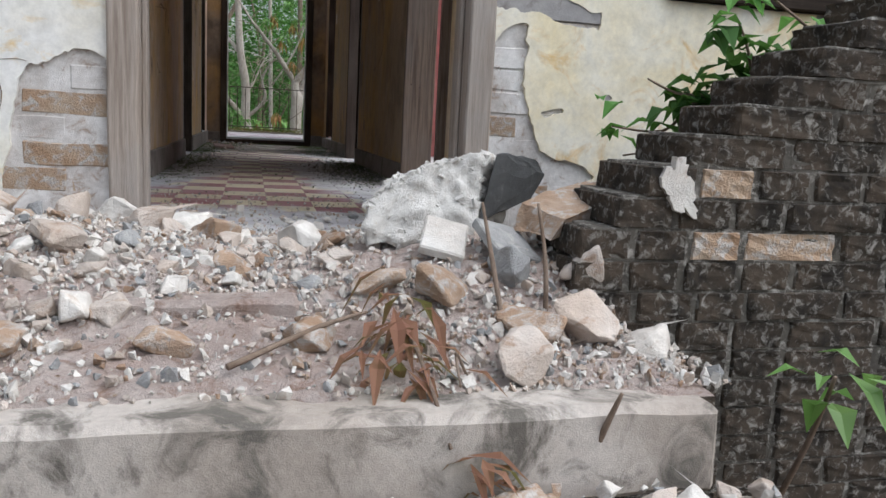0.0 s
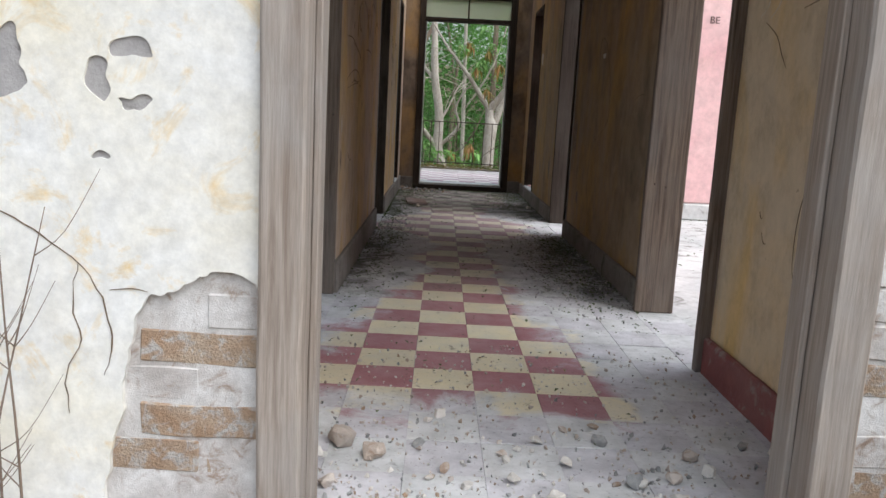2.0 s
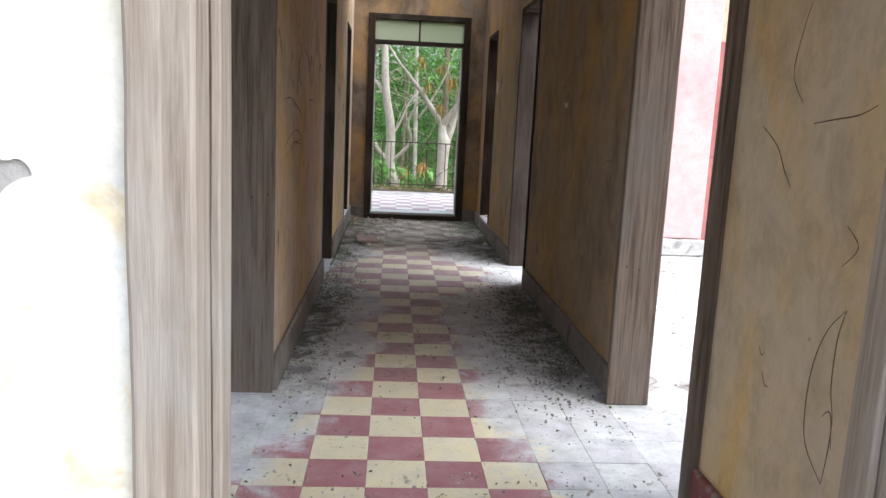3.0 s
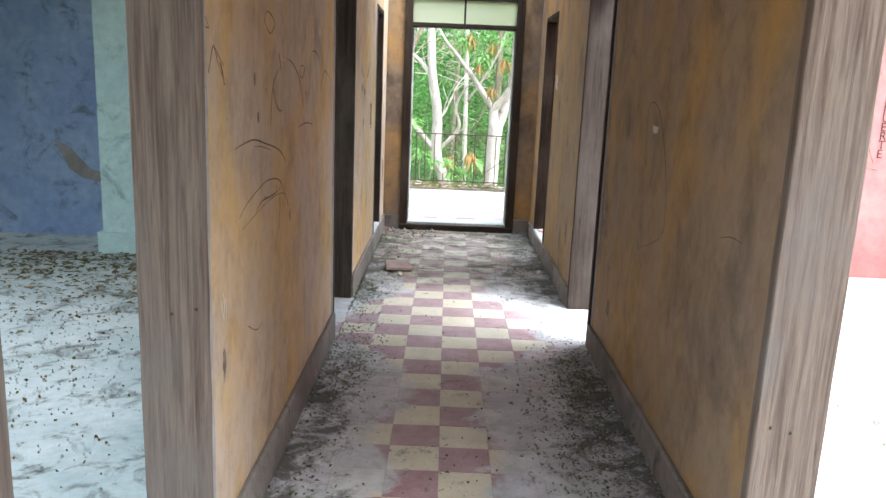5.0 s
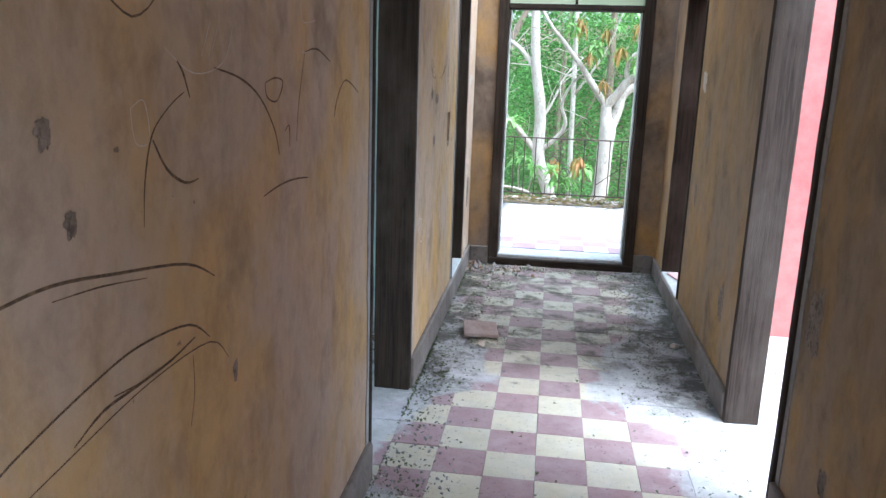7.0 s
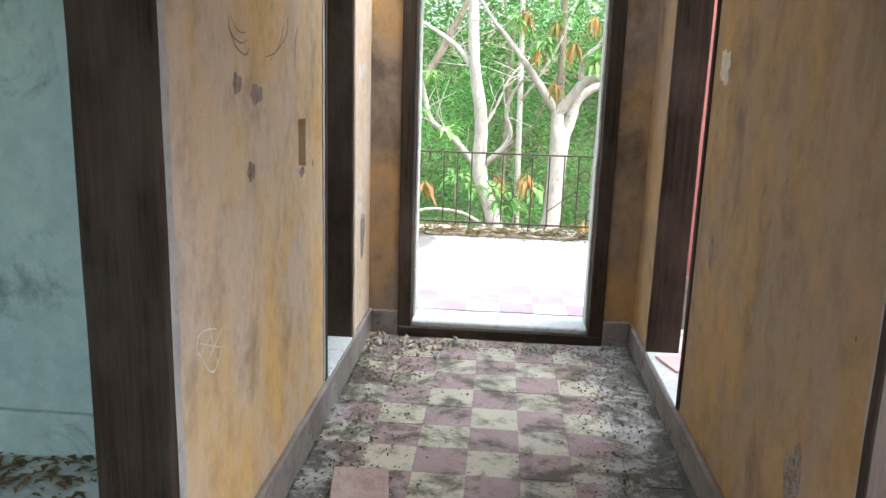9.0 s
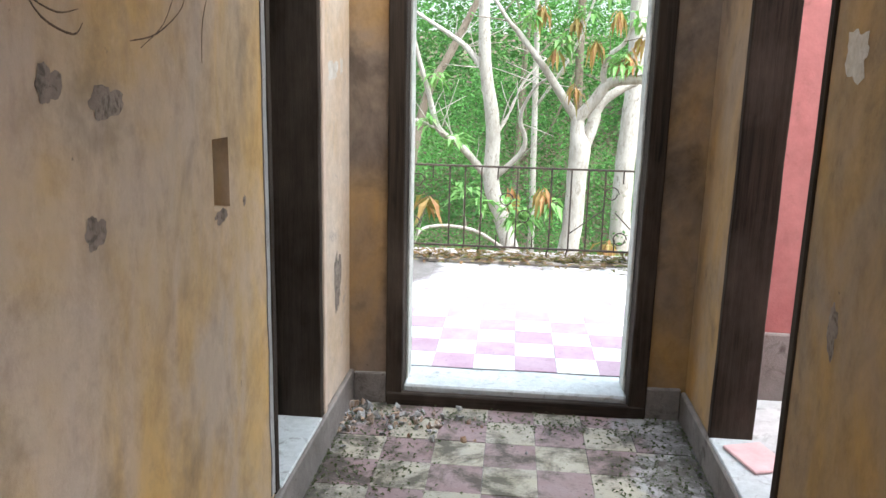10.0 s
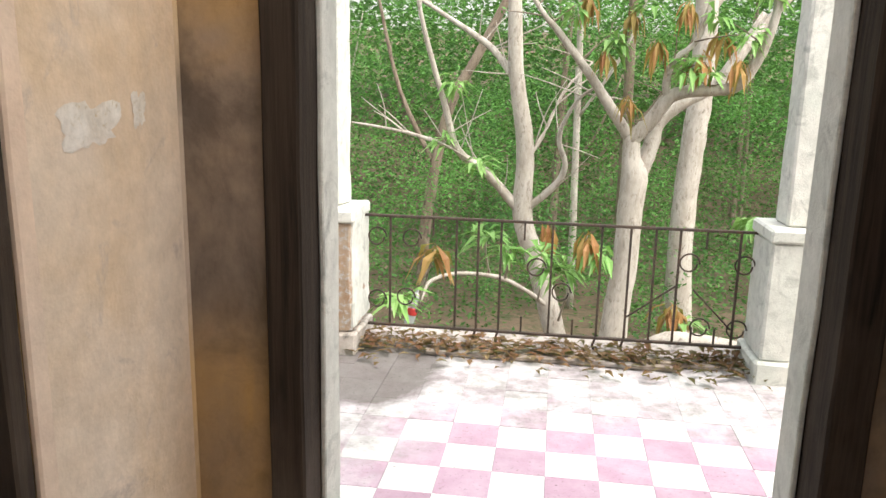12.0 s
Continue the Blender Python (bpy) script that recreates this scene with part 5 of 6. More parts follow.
rng = random.Random(8)
KINDS = ["plaster_bit", "cream_bit", "brick_bit", "grey_bit"]
protos = {}
for kd in KINDS:
    protos[kd] = []
    for v in range(5):
        sx, sy, sz = rng.uniform(0.8, 1.3), rng.uniform(0.7, 1.0), rng.uniform(0.5, 0.8)
        if kd == "brick_bit":
            sx, sy, sz = 1.2, 0.85, 0.55
        bm = hull(rng, sx, sy, sz, 16 if kd != "brick_bit" else 20)
        bmesh.ops.bevel(bm, geom=bm.edges[:], offset=0.03, segments=1, affect="EDGES")
        bmesh.ops.triangulate(bm, faces=bm.faces)
        bmesh.ops.subdivide_edges(bm, edges=bm.edges, cuts=1, use_grid_fill=True)
        bmesh.ops.smooth_vert(bm, verts=bm.verts, factor=0.35, use_axis_x=True, use_axis_y=True, use_axis_z=True)
        for w in bm.verts:
            w.co += noise.noise_vector(w.co * 3.1 + Vector((v * 9, 0, 0))) * 0.05 + noise.noise_vector(w.co * 8) * 0.022
        me = bpy.data.meshes.new("rubble_chunk")
        bm.to_mesh(me)
        bm.free()
        me.materials.append(M[kd])
        protos[kd].append(me)
NAMES = {"plaster_bit": ("plaster_chunk", "broken chunk of white lime plaster in the rubble"), "cream_bit": ("mortar_chunk", "broken cream-coloured mortar lump in the rubble"), "brick_bit": ("brick_fragment", "broken tan brick fragment in the rubble"), "grey_bit": ("concrete_chunk", "broken grey concrete lump in the rubble")}


def chunk(kd, x, y, size, sink=0.25, tilt=0.5, z=None, turn=None):
    o = new(NAMES[kd][0], rng.choice(protos[kd]))
    zz = (heap_z(x, y) - 0.004 if z is None and y > 1.9 else rubble_z(x, y) if z is None else z) + size * (0.32 - sink * 0.5)
    o.matrix_world = Matrix.Translation((x, y, zz)) @ Euler((rng.uniform(-tilt, tilt), rng.uniform(-tilt, tilt), rng.uniform(0, 6.28) if turn is None else turn)).to_matrix().to_4x4() @ Matrix.Diagonal((size, size, size, 1))
    return tagged(o, NAMES[kd][1], "rubble", "rubble on the landing")


for _ in range(330):
    x, y = rng.uniform(-1.3, 0.75), rng.uniform(2.2, 3.42)
    if abs(x - 0.44) < 0.29 and 2.42 < y < 2.86:
        continue
    if y > 3.2 and not (-0.36 < x < 0.58):
        y = 3.18
    size = (0.02 + 0.065 * rng.random() ** 2) * (1.2 if x < -0.1 else 0.9) * (0.7 if y > 3.15 or y < 2.4 else 1)
    chunk(rng.choices(KINDS, (4, 5, 3, 1.3))[0], x, y, size)
for x, y, s, kd in ((-0.46, 2.72, 0.12, "cream_bit"), (-0.30, 2.75, 0.14, "cream_bit"), (-0.38, 2.88, 0.13, "plaster_bit"), (-0.22, 2.92, 0.14, "plaster_bit"), (-0.15, 2.75, 0.13, "brick_bit"), (-0.65, 2.75, 0.14, "cream_bit"), (-0.80, 2.9, 0.15, "plaster_bit"), (-0.95, 2.8, 0.16, "grey_bit"),
                    (0.06, 2.72, 0.13, "plaster_bit"), (0.62, 2.28, 0.15, "cream_bit"), (0.55, 2.15, 0.15, "cream_bit"), (0.43, 2.12, 0.13, "brick_bit"), (0.37, 2.0, 0.14, "cream_bit"), (0.30, 2.25, 0.13, "brick_bit"), (0.46, 2.3, 0.11, "grey_bit"), (0.68, 2.1, 0.11, "plaster_bit"),
                    (-0.45, 2.12, 0.085, "brick_bit"), (-0.20, 2.12, 0.085, "brick_bit"), (-0.36, 2.2, 0.08, "plaster_bit"), (0.04, 2.15, 0.12, "brick_bit"), (0.17, 2.28, 0.11, "brick_bit"), (0.0, 2.9, 0.11, "cream_bit"), (0.2, 3.0, 0.10, "plaster_bit"), (0.35, 3.05, 0.11, "brick_bit"), (0.55, 3.0, 0.12, "grey_bit")):
    chunk(kd, x, y, s)
for _ in range(40):
    chunk(rng.choices(KINDS, (5, 3, 2, 3))[0], rng.uniform(0.1, 0.75), rng.uniform(1.58, 1.82), rng.uniform(0.04, 0.11))
for _ in range(25):
    chunk(rng.choices(KINDS, (5, 3, 2, 3))[0], rng.uniform(-1.0, 0.1), rng.uniform(1.60, 1.80), rng.uniform(0.02, 0.05))
for _ in range(30):
    chunk(rng.choices(KINDS, (6, 3, 2, 1))[0], rng.uniform(-0.5, 0.8), rng.uniform(3.45, 4.1), rng.uniform(0.02, 0.05), 0.1, 0.3, 0.0)
for x, y, s in ((-0.36, 3.75, 0.09), (-0.28, 3.68, 0.06), (0.55, 3.75, 0.05), (-0.1, 3.62, 0.035)):
    chunk("cream_bit", x, y, s, 0.1, 0.3, 0.0)


def gravel(name, n, fn, size, mats, weights, seed, label):
    """Countless small bits, each a little faceted lump."""
    rg = random.Random(seed)
    shapes = []
    for _ in range(7):
        b = hull(rg, 1.1, 0.9, 0.7, 9)
        b.verts.index_update()
        shapes.append(([v.co.copy() for v in b.verts], [[v.index for v in f.verts] for f in b.faces]))
        b.free()
    vs, fs, mi = [], [], []
    for _ in range(n):
        x, y, z = fn(rg)
        s = rg.uniform(*size) * rg.uniform(0.6, 1.0)
        rot = Euler((rg.uniform(0, 6), rg.uniform(0, 6), rg.uniform(0, 6))).to_matrix()
        sv, sf = rg.choice(shapes)
        k = len(vs)
        p = Vector((x, y, z + s * 0.25))
        vs += [tuple(rot @ (c * s) + p) for c in sv]
        fs += [[i + k for i in f] for f in sf]
        mi += [rg.choices(range(len(mats)), weights)[0]] * len(sf)
    me = bpy.data.meshes.new(name)
    me.from_pydata(vs, [], fs)
    for m in mats:
        me.materials.append(m)
    me.polygons.foreach_set("material_index", mi)
    return tagged(new(name, me), label, "rubble", "", "stuff")


def on_heap(r):
    x, y = r.uniform(-1.3, 0.75), r.uniform(1.93, 3.4)
    if y > 3.22 and not (-0.37 < x < 0.58):
        y = r.uniform(2.4, 3.2)
    if (abs(x + 0.08) < 0.3 and y < 2.2 or 0.15 < x < 0.62 and 2.38 < y < 2.62) and r.random() < 0.7:
        x, y = r.uniform(-1.3, -0.2), r.uniform(2.3, 3.1)
    return x, y, max(heap_z(x, y), -0.03)


BITS = [M[k] for k in KINDS]
gravel("plaster_crumbs", 16000, on_heap, (0.005, 0.019), BITS, (8, 4, 2, 1.2), 13, "fine crumbs of plaster and brick over the landing")
gravel("plaster_crumbs", 7000, on_heap, (0.006, 0.034), BITS, (7, 4, 1.5, 2), 3, "crumbs of white plaster and brick over the landing")
gravel("plaster_crumbs", 900, lambda r: (r.uniform(-1.0, 0.75), r.uniform(1.57, 1.84), -0.2 + r.random() ** 2 * 0.05), (0.008, 0.04), BITS, (6, 3, 1, 3), 4, "crumbs of plaster on the entrance step")
gravel("plaster_crumbs", 1500, lambda r: (lambda q: (r.uniform(-0.6, 0.82), 3.42 + q * 1.3, 0.001))(r.random() ** 2.2), (0.004, 0.018), BITS, (5, 3, 1, 3), 5, "fine plaster crumbs on the dusty hall tiles")

# the large broken lump
e = empty("concrete_block", (0.42, 2.55, 0.1))
ei = Matrix.Translation((-0.42, -2.55, -0.1))
bm = bmesh.new()
prof = [(0.185, 2.52, 0.105), (0.44, 2.54, 0.125), (0.60, 2.80, 0.15), (0.30, 2.80, 0.12), (0.185, 2.545, 0.205), (0.29, 2.57, 0.275), (0.38, 2.58, 0.305), (0.48, 2.59, 0.315), (0.58, 2.80, 0.285), (0.40, 2.80, 0.275), (0.28, 2.74, 0.24)]
for p in prof:
    bm.verts.new(p)
bmesh.ops.convex_hull(bm, input=bm.verts)
bmesh.ops.triangulate(bm, faces=bm.faces)
bmesh.ops.subdivide_edges(bm, edges=bm.edges, cuts=20, use_grid_fill=True)
bm.normal_update()
for v in bm.verts:
    d = 0.018 * noise.noise(v.co * 11) + 0.014 * noise.noise(v.co * 30) + 0.011 * abs(noise.noise(v.co * 40)) + 0.003 * noise.noise(v.co * 110)
    v.co += v.normal * d
spots = [v.co.copy() for v in bm.verts]
part("lump", bm, M["aggregate"], e, "", True).matrix_parent_inverse = ei
prg = random.Random(61)
pm = bmesh.new()
for _ in range(170):
    c, s = prg.choice(spots), prg.uniform(0.008, 0.022)
    hb = hull(prg, s * 1.2, s, s * 0.8, 10)
    hb.transform(Matrix.Translation(c) @ Euler((prg.uniform(0, 6), prg.uniform(0, 6), 0)).to_matrix().to_4x4())
    tmp = bpy.data.meshes.new("pebbles")
    hb.to_mesh(tmp)
    hb.free()
    pm.from_mesh(tmp)
    bpy.data.meshes.remove(tmp)
pebbles = part("pebble_crust", pm, M["aggregate"], e)
pebbles.matrix_parent_inverse = ei
tagged(pebbles, kind="stuff")
# right side of the lump, its shadow side painted in near-black
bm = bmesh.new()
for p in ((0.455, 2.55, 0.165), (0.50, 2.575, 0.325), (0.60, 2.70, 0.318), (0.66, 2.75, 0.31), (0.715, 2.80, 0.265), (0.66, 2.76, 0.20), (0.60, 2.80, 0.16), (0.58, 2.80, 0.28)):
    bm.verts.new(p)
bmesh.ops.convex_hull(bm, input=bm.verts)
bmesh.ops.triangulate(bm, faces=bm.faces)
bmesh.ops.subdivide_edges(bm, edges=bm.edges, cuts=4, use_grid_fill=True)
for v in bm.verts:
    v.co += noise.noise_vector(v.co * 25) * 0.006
part("cast_face", bm, M["shade_grey"], e, "smooth side face coloured for shade").matrix_parent_inverse = ei
tagged(e, "large broken concrete lump with pebbly face and dark side", "concrete block")

e = empty("brick_slab", (0.68, 2.42, 0.15))
ei = Matrix.Translation((-0.68, -2.42, -0.15))
bm = bmesh.new()
for p in ((0.50, 2.44, 0.16), (0.55, 2.33, 0.155), (0.58, 2.33, 0.20), (0.52, 2.45, 0.225), (0.66, 2.52, 0.255), (0.84, 2.54, 0.28), (0.80, 2.44, 0.265), (0.80, 2.46, 0.20), (0.62, 2.54, 0.16), (0.82, 2.56, 0.2)):
    bm.verts.new(p)
bmesh.ops.convex_hull(bm, input=bm.verts)
bmesh.ops.triangulate(bm, faces=bm.faces)
bmesh.ops.subdivide_edges(bm, edges=bm.edges, cuts=6, use_grid_fill=True)
bm.normal_update()
for v in bm.verts:
    v.co += v.normal * (0.012 * noise.noise(v.co * 14) + 0.006 * noise.noise(v.co * 40))
part("slab", bm, M["brick_bit"], e).matrix_parent_inverse = ei
bm = bmesh.new()
for a, b in (((0.79, 2.5, 0.25), (0.83, 2.48, 0.33)), ((0.81, 2.52, 0.26), (0.87, 2.52, 0.335)), ((0.83, 2.54, 0.26), (0.85, 2.5, 0.30))):
    tube(bm, [a, tuple((Vector(a) + Vector(b)) / 2 + Vector((0.006, 0, 0.01))), b], [0.005, 0.005, 0.004], 5)
part("rebar", bm, M["iron"], e, "rusty bent wire ends").matrix_parent_inverse = ei
tagged(e, "tan masonry slab with rusty wires, lying on rubble", "masonry slab")
for x, y, w, ang, kd in ((0.47, 2.38, 0.13, 0.4, "grey_bit"), (0.34, 2.42, 0.10, -0.2, "plaster_bit")):
    bm = rough_box(-w / 2, w / 2, -0.06, 0.06, -0.012, 0.012, 0.03, 0.006, 0.004, x)
    o = part("plaster_slab", bm, M[kd])
    o.matrix_world = Matrix.Translation((x, y, 0.14)) @ Euler((0.5, 0.25, ang)).to_matrix().to_4x4()
    tagged(o, "thin broken slab of pale render in the rubble", "rubble", "rubble on the landing")
o = part("broken_board", rough_box(-0.48, 0.02, 2.22, 2.29, 0.01, 0.052, 0.04, 0.010, 0.008), M["rubble_dust"])
tagged(o, "broken pale edging strip lying across the landing", "board")

# ---- stepped brick wall beside the steps ----
bw_ = empty("brick_wall", (1.2, 2.35, -1.25))
bwi = Matrix.Translation((-1.2, -2.35, 1.25))
core = part("wall_core", rough_box(0.84, 2.3, 2.252, 2.52, -1.25, 0.18, 0.15, 0.01, 0.01), M["mould_mortar"], bw_)
core.matrix_parent_inverse = bwi
brng = random.Random(15)
brick_meshes = []
for v in range(6):
    b = rough_box(-0.5, 0.5, -0.5, 0.5, -0.5, 0.5, 0.25, 0.035, 0.035, v * 7)
    me = bpy.data.meshes.new("brick")
    b.to_mesh(me)
    b.free()
    me.materials.append(M["old_brick"])
    brick_meshes.append(me)
tan_mesh = brick_meshes[0].copy()
tan_mesh.materials.clear()
tan_mesh.materials.append(M["brick"])
pitch = 0.066
for row in range(-14, 9):
    z = 0.195 + pitch * (row - 1)
    left = 0.585 + 0.062 * min(max(row, 0), 2) + 0.095 * max(row - 2, 0)
    if z < -0.05:
        left = 0.70
    x = left + brng.uniform(-0.012, 0.012) - (0.06 if row % 2 and row < 1 else 0)
    x = max(x, left - 0.02)
    while x < 2.25:
        w = brng.choice((0.125, 0.24, 0.24)) if row > 2 or x > left + 0.3 else brng.choice((0.12, 0.13))
        o = new("brick", tan_mesh if (row in (0,) and 0.78 < x < 0.98) or brng.random() < 0.05 else brng.choice(brick_meshes))
        o.parent, o.matrix_parent_inverse = bw_, bwi
        o.matrix_basis = Matrix.Translation((x + w / 2, 2.36 + brng.uniform(-0.004, 0.004), z + pitch / 2)) @ Euler((0, brng.uniform(-0.008, 0.008), brng.uniform(-0.008, 0.008))).to_matrix().to_4x4() @ Matrix.Diagonal((w - 0.006, 0.24, pitch - 0.005, 1))
        x += w + 0.008
    mb = part("mortar_bed", rough_box(left + 0.02, 2.25, 2.2455, 2.46, z - 0.004, z + pitch + 0.003, 0.04, 0.005, 0.002, row), M["mould_mortar"], bw_)
    mb.matrix_parent_inverse = bwi
tagged(bw_, "ruined stepped brick wall black with mould beside the steps", "brick wall")
bm = bmesh.new()
splash = []
for k in range(44):
    w = 2 * math.pi * k / 44
    q = 1 + 0.55 * noise.noise(Vector((math.cos(w) * 1.8, math.sin(w) * 1.8, 4))) + 0.35 * noise.noise(Vector((math.cos(w) * 5, math.sin(w) * 5, 9)))
    splash.append(bm.verts.new((0.775 + 0.035 * q * math.cos(w) - 0.1 * min(0, math.sin(w)) * q * 0.3, 2.229, 0.285 + 0.06 * q * math.sin(w))))
bm.faces.new(splash)
r = bmesh.ops.extrude_face_region(bm, geom=bm.faces[:])
for v in r["geom"]:
    if isinstance(v, bmesh.types.BMVert):
        v.co.y += 0.02
bmesh.ops.recalc_face_normals(bm, faces=bm.faces)
tagged(part("plaster_splash", bm, M["plaster_bit"]), "splash of white plaster on the dark bricks", "plaster splash")

# ---- plants at the steps ----
rng = random.Random(41)
pl = empty("overhanging_branch", (1.6, 2.6, 0.60))
pi_ = Matrix.Translation((-1.6, -2.6, -0.60))
bm = bmesh.new()
BR = [(1.75, 2.6, 0.62), (1.50, 2.6, 0.68), (1.3, 2.65, 0.60), (1.15, 2.7, 0.52)]
tube(bm, BR, [0.012, 0.010, 0.007, 0.004], 6)
for a, b, c in (((1.2, 2.68, 0.55), (1.10, 2.68, 0.55), (1.0, 2.66, 0.58)), ((1.15, 2.7, 0.52), (1.08, 2.7, 0.45), (0.93, 2.7, 0.455)), ((1.15, 2.7, 0.52), (1.13, 2.7, 0.42), (0.97, 2.7, 0.38)), ((1.3, 2.65, 0.6), (1.25, 2.62, 0.68), (1.20, 2.6, 0.74)), ((1.5, 2.6, 0.68), (1.38, 2.58, 0.74), (1.25, 2.56, 0.8))):
    tube(bm, [a, b, c], [0.006, 0.004, 0.0025], 5)
part("stem", bm, M["twig"], pl, "", True).matrix_parent_inverse = pi_
for c, n in (((1.20, 2.66, 0.50), 15), ((1.10, 2.68, 0.50), 10), ((1.3, 2.62, 0.54), 15), ((1.26, 2.6, 0.48), 12), ((1.15, 2.68, 0.54), 14), ((1.25, 2.65, 0.60), 14), ((1.32, 2.63, 0.64), 12), ((1.18, 2.62, 0.70), 10), ((1.22, 2.6, 0.78), 8), ((1.12, 2.7, 0.46), 7), ((1.42, 2.6, 0.7), 8), ((0.93, 2.7, 0.455), 4)):
    spray(pl, pi_, "leaf_spray", c, int(n * 1.5), (0.05, 0.11), (0.5, 0.7), M["leaf_shade"] if n > 8 else M["leaf"], rng, (-0.9, 0.4))
pl.location = (1.52, 2.6, 0.55)
tagged(pl, "leafy green branch hanging over the brick wall", "branch")
pl = empty("weed", (0.98, 1.95, -0.3))
pi_ = Matrix.Translation((-0.98, -1.95, 0.3))
bm = bmesh.new()
tube(bm, [(1.05, 2.2, -0.5), (1.02, 2.05, -0.2), (0.97, 1.95, -0.03)], [0.007, 0.006, 0.004], 5)
part("stem", bm, M["twig"], pl, "", True).matrix_parent_inverse = pi_
spray(pl, pi_, "leaf_spray", (0.97, 1.93, -0.03), 9, (0.08, 0.15), (0.3, 0.42), M["leaf_new"], rng, (-0.8, 0.3))
tagged(pl, "bright green weed growing from the brick wall foot", "plant")
pl = empty("wilted_seedling", (0.18, 2.08, 0.0))
pi_ = Matrix.Translation((-0.18, -2.08, 0))
bm = bmesh.new()
tube(bm, [(0.15, 2.12, -0.02), (0.19, 2.05, 0.03), (0.20, 1.93, 0.0), (0.22, 1.84, -0.08)], [0.005, 0.0045, 0.004, 0.003], 5)
tube(bm, [(0.28, 1.98, -0.02), (0.25, 1.95, 0.03), (0.24, 1.88, 0.0)], [0.003, 0.003, 0.002], 4)
part("stem", bm, M["twig"], pl, "", True).matrix_parent_inverse = pi_
for c, n in (((0.17, 2.09, 0.05), 18), ((0.22, 2.12, 0.04), 14), ((0.15, 1.99, 0.02), 18), ((0.21, 1.93, 0.01), 10), ((0.25, 1.80, -0.12), 16)):
    spray(pl, pi_, "wilted_leaves", c, n, (0.05, 0.11), (0.16, 0.28), M["leaf_wilt"], rng, (-1.0, 0.1))
tagged(pl, "wilted seedling with reddish drooping leaves on the landing", "plant")
for pts in ([(0.50, 2.2, -0.02), (0.50, 2.22, 0.12), (0.49, 2.26, 0.24)], [(0.40, 2.15, 0.0), (0.38, 2.2, 0.14), (0.37, 2.25, 0.24)], [(0.46, 1.86, -0.1), (0.47, 1.84, -0.04), (0.48, 1.83, 0.0)], [(-0.1, 2.0, 0.0), (0.05, 2.12, 0.03), (0.14, 2.18, 0.04)]):
    bm = bmesh.new()
    tube(bm, pts, [0.006, 0.005, 0.003], 5)
    tagged(part("twig", bm, M["twig"], smooth=True), "bare dry twig standing in the rubble", "twig", "dry twigs")
e = empty("dry_weed", (-0.98, 3.2, -0.03))
ei = Matrix.Translation((0.98, -3.2, 0.03))
for k in range(4):
    bm = bmesh.new()
    x, lean = -1.02 + 0.04 * k, rng.uniform(-0.10, 0.10)
    stem = [(x, 3.20, -0.02), (x + lean * 0.3, 3.21, 0.22), (x + lean * 0.8, 3.22, 0.44), (x + lean * 1.3, 3.235, 0.60 + 0.06 * k)]
    tube(bm, stem, [0.003, 0.0024, 0.0018, 0.0009], 4)
    part("stem", bm, M["twig"], e, "", True).matrix_parent_inverse = ei
    for q in range(5):
        bm = bmesh.new()
        a = Vector(stem[q % 3]).lerp(Vector(stem[q % 3 + 1]), rng.uniform(0.3, 0.95))
        side = rng.choice((-1, 1)) * rng.uniform(0.05, 0.13)
        tube(bm, [a, a + Vector((side * 0.5, -0.01, 0.05)), a + Vector((side, 0.0, rng.uniform(0.1, 0.17)))], [0.0014, 0.001, 0.0006], 4)
        part("side_twig", bm, M["twig"], e, "", True).matrix_parent_inverse = ei
tagged(e, "dry leafless weed against the front wall", "plant")

# ---- hall litter ----
def patch(cx, cy, sx, sy, z=0.002):
    def f(r):
        return (min(max(r.gauss(cx, sx), L1 + 0.03), R0 - 0.03), r.gauss(cy, sy), z)
    return f


rng = random.Random(52)
for f, n in ((patch(0.66, 6.5, 0.12, 0.55), 700), (patch(0.72, 7.25, 0.06, 0.25), 250), (patch(-0.5, 7.3, 0.09, 0.35), 260), (patch(-0.55, 8.7, 0.08, 0.3), 260), (patch(0.1, 11.0, 0.45, 0.06), 260), (patch(-0.45, 10.7, 0.15, 0.3), 300), (patch(0.65, 10.6, 0.13, 0.35), 320), (patch(0.62, 9.4, 0.14, 0.5), 250), (patch(-0.45, 9.6, 0.15, 0.5), 260), (patch(0.1, 6.0, 0.4, 1.2), 140), (patch(-0.5, 6.2, 0.07, 0.6), 140)):
    ob = leaf_object("leaf_litter", leaf_specs(n * 3, f, (0.005, 0.022), (0.3, 0.9), rng, 0.6), M["litter"], droop=0.0)
    tagged(ob, "dark crumbled leaf litter on the hall tiles", "litter", "", "stuff")
gravel("hall_crumbs", 700, patch(0.62, 6.4, 0.14, 0.6, 0.0), (0.006, 0.02), [M["grey_bit"], M["plaster_bit"]], (3, 1), 6, "plaster grit along the hall wall")
gravel("hall_crumbs", 320, patch(-0.5, 7.6, 0.1, 0.5, 0.0), (0.006, 0.022), [M["grey_bit"], M["plaster_bit"]], (3, 1), 7, "plaster grit along the hall wall")
gravel("hall_crumbs", 160, patch(-0.45, 10.95, 0.2, 0.08, 0.0), (0.01, 0.05), [M["grey_bit"], M["brick_bit"]], (3, 2), 8, "grit by the back door")
gravel("room_litter", 2200, lambda r: (r.gauss(-2.2, 0.7), r.gauss(7.2, 0.9), 0.0), (0.004, 0.02), [M["leaf_dead"], M["grey_bit"]], (1, 2), 9, "dirt and grit on the room floor")
ob = leaf_object("room_leaves", leaf_specs(2200, lambda r: (r.uniform(-3.8, -0.9), 9.52 - abs(r.gauss(0, 0.7)), 0.004), (0.02, 0.07), (0.3, 0.6), rng), M["leaf_dead"], droop=0.0)
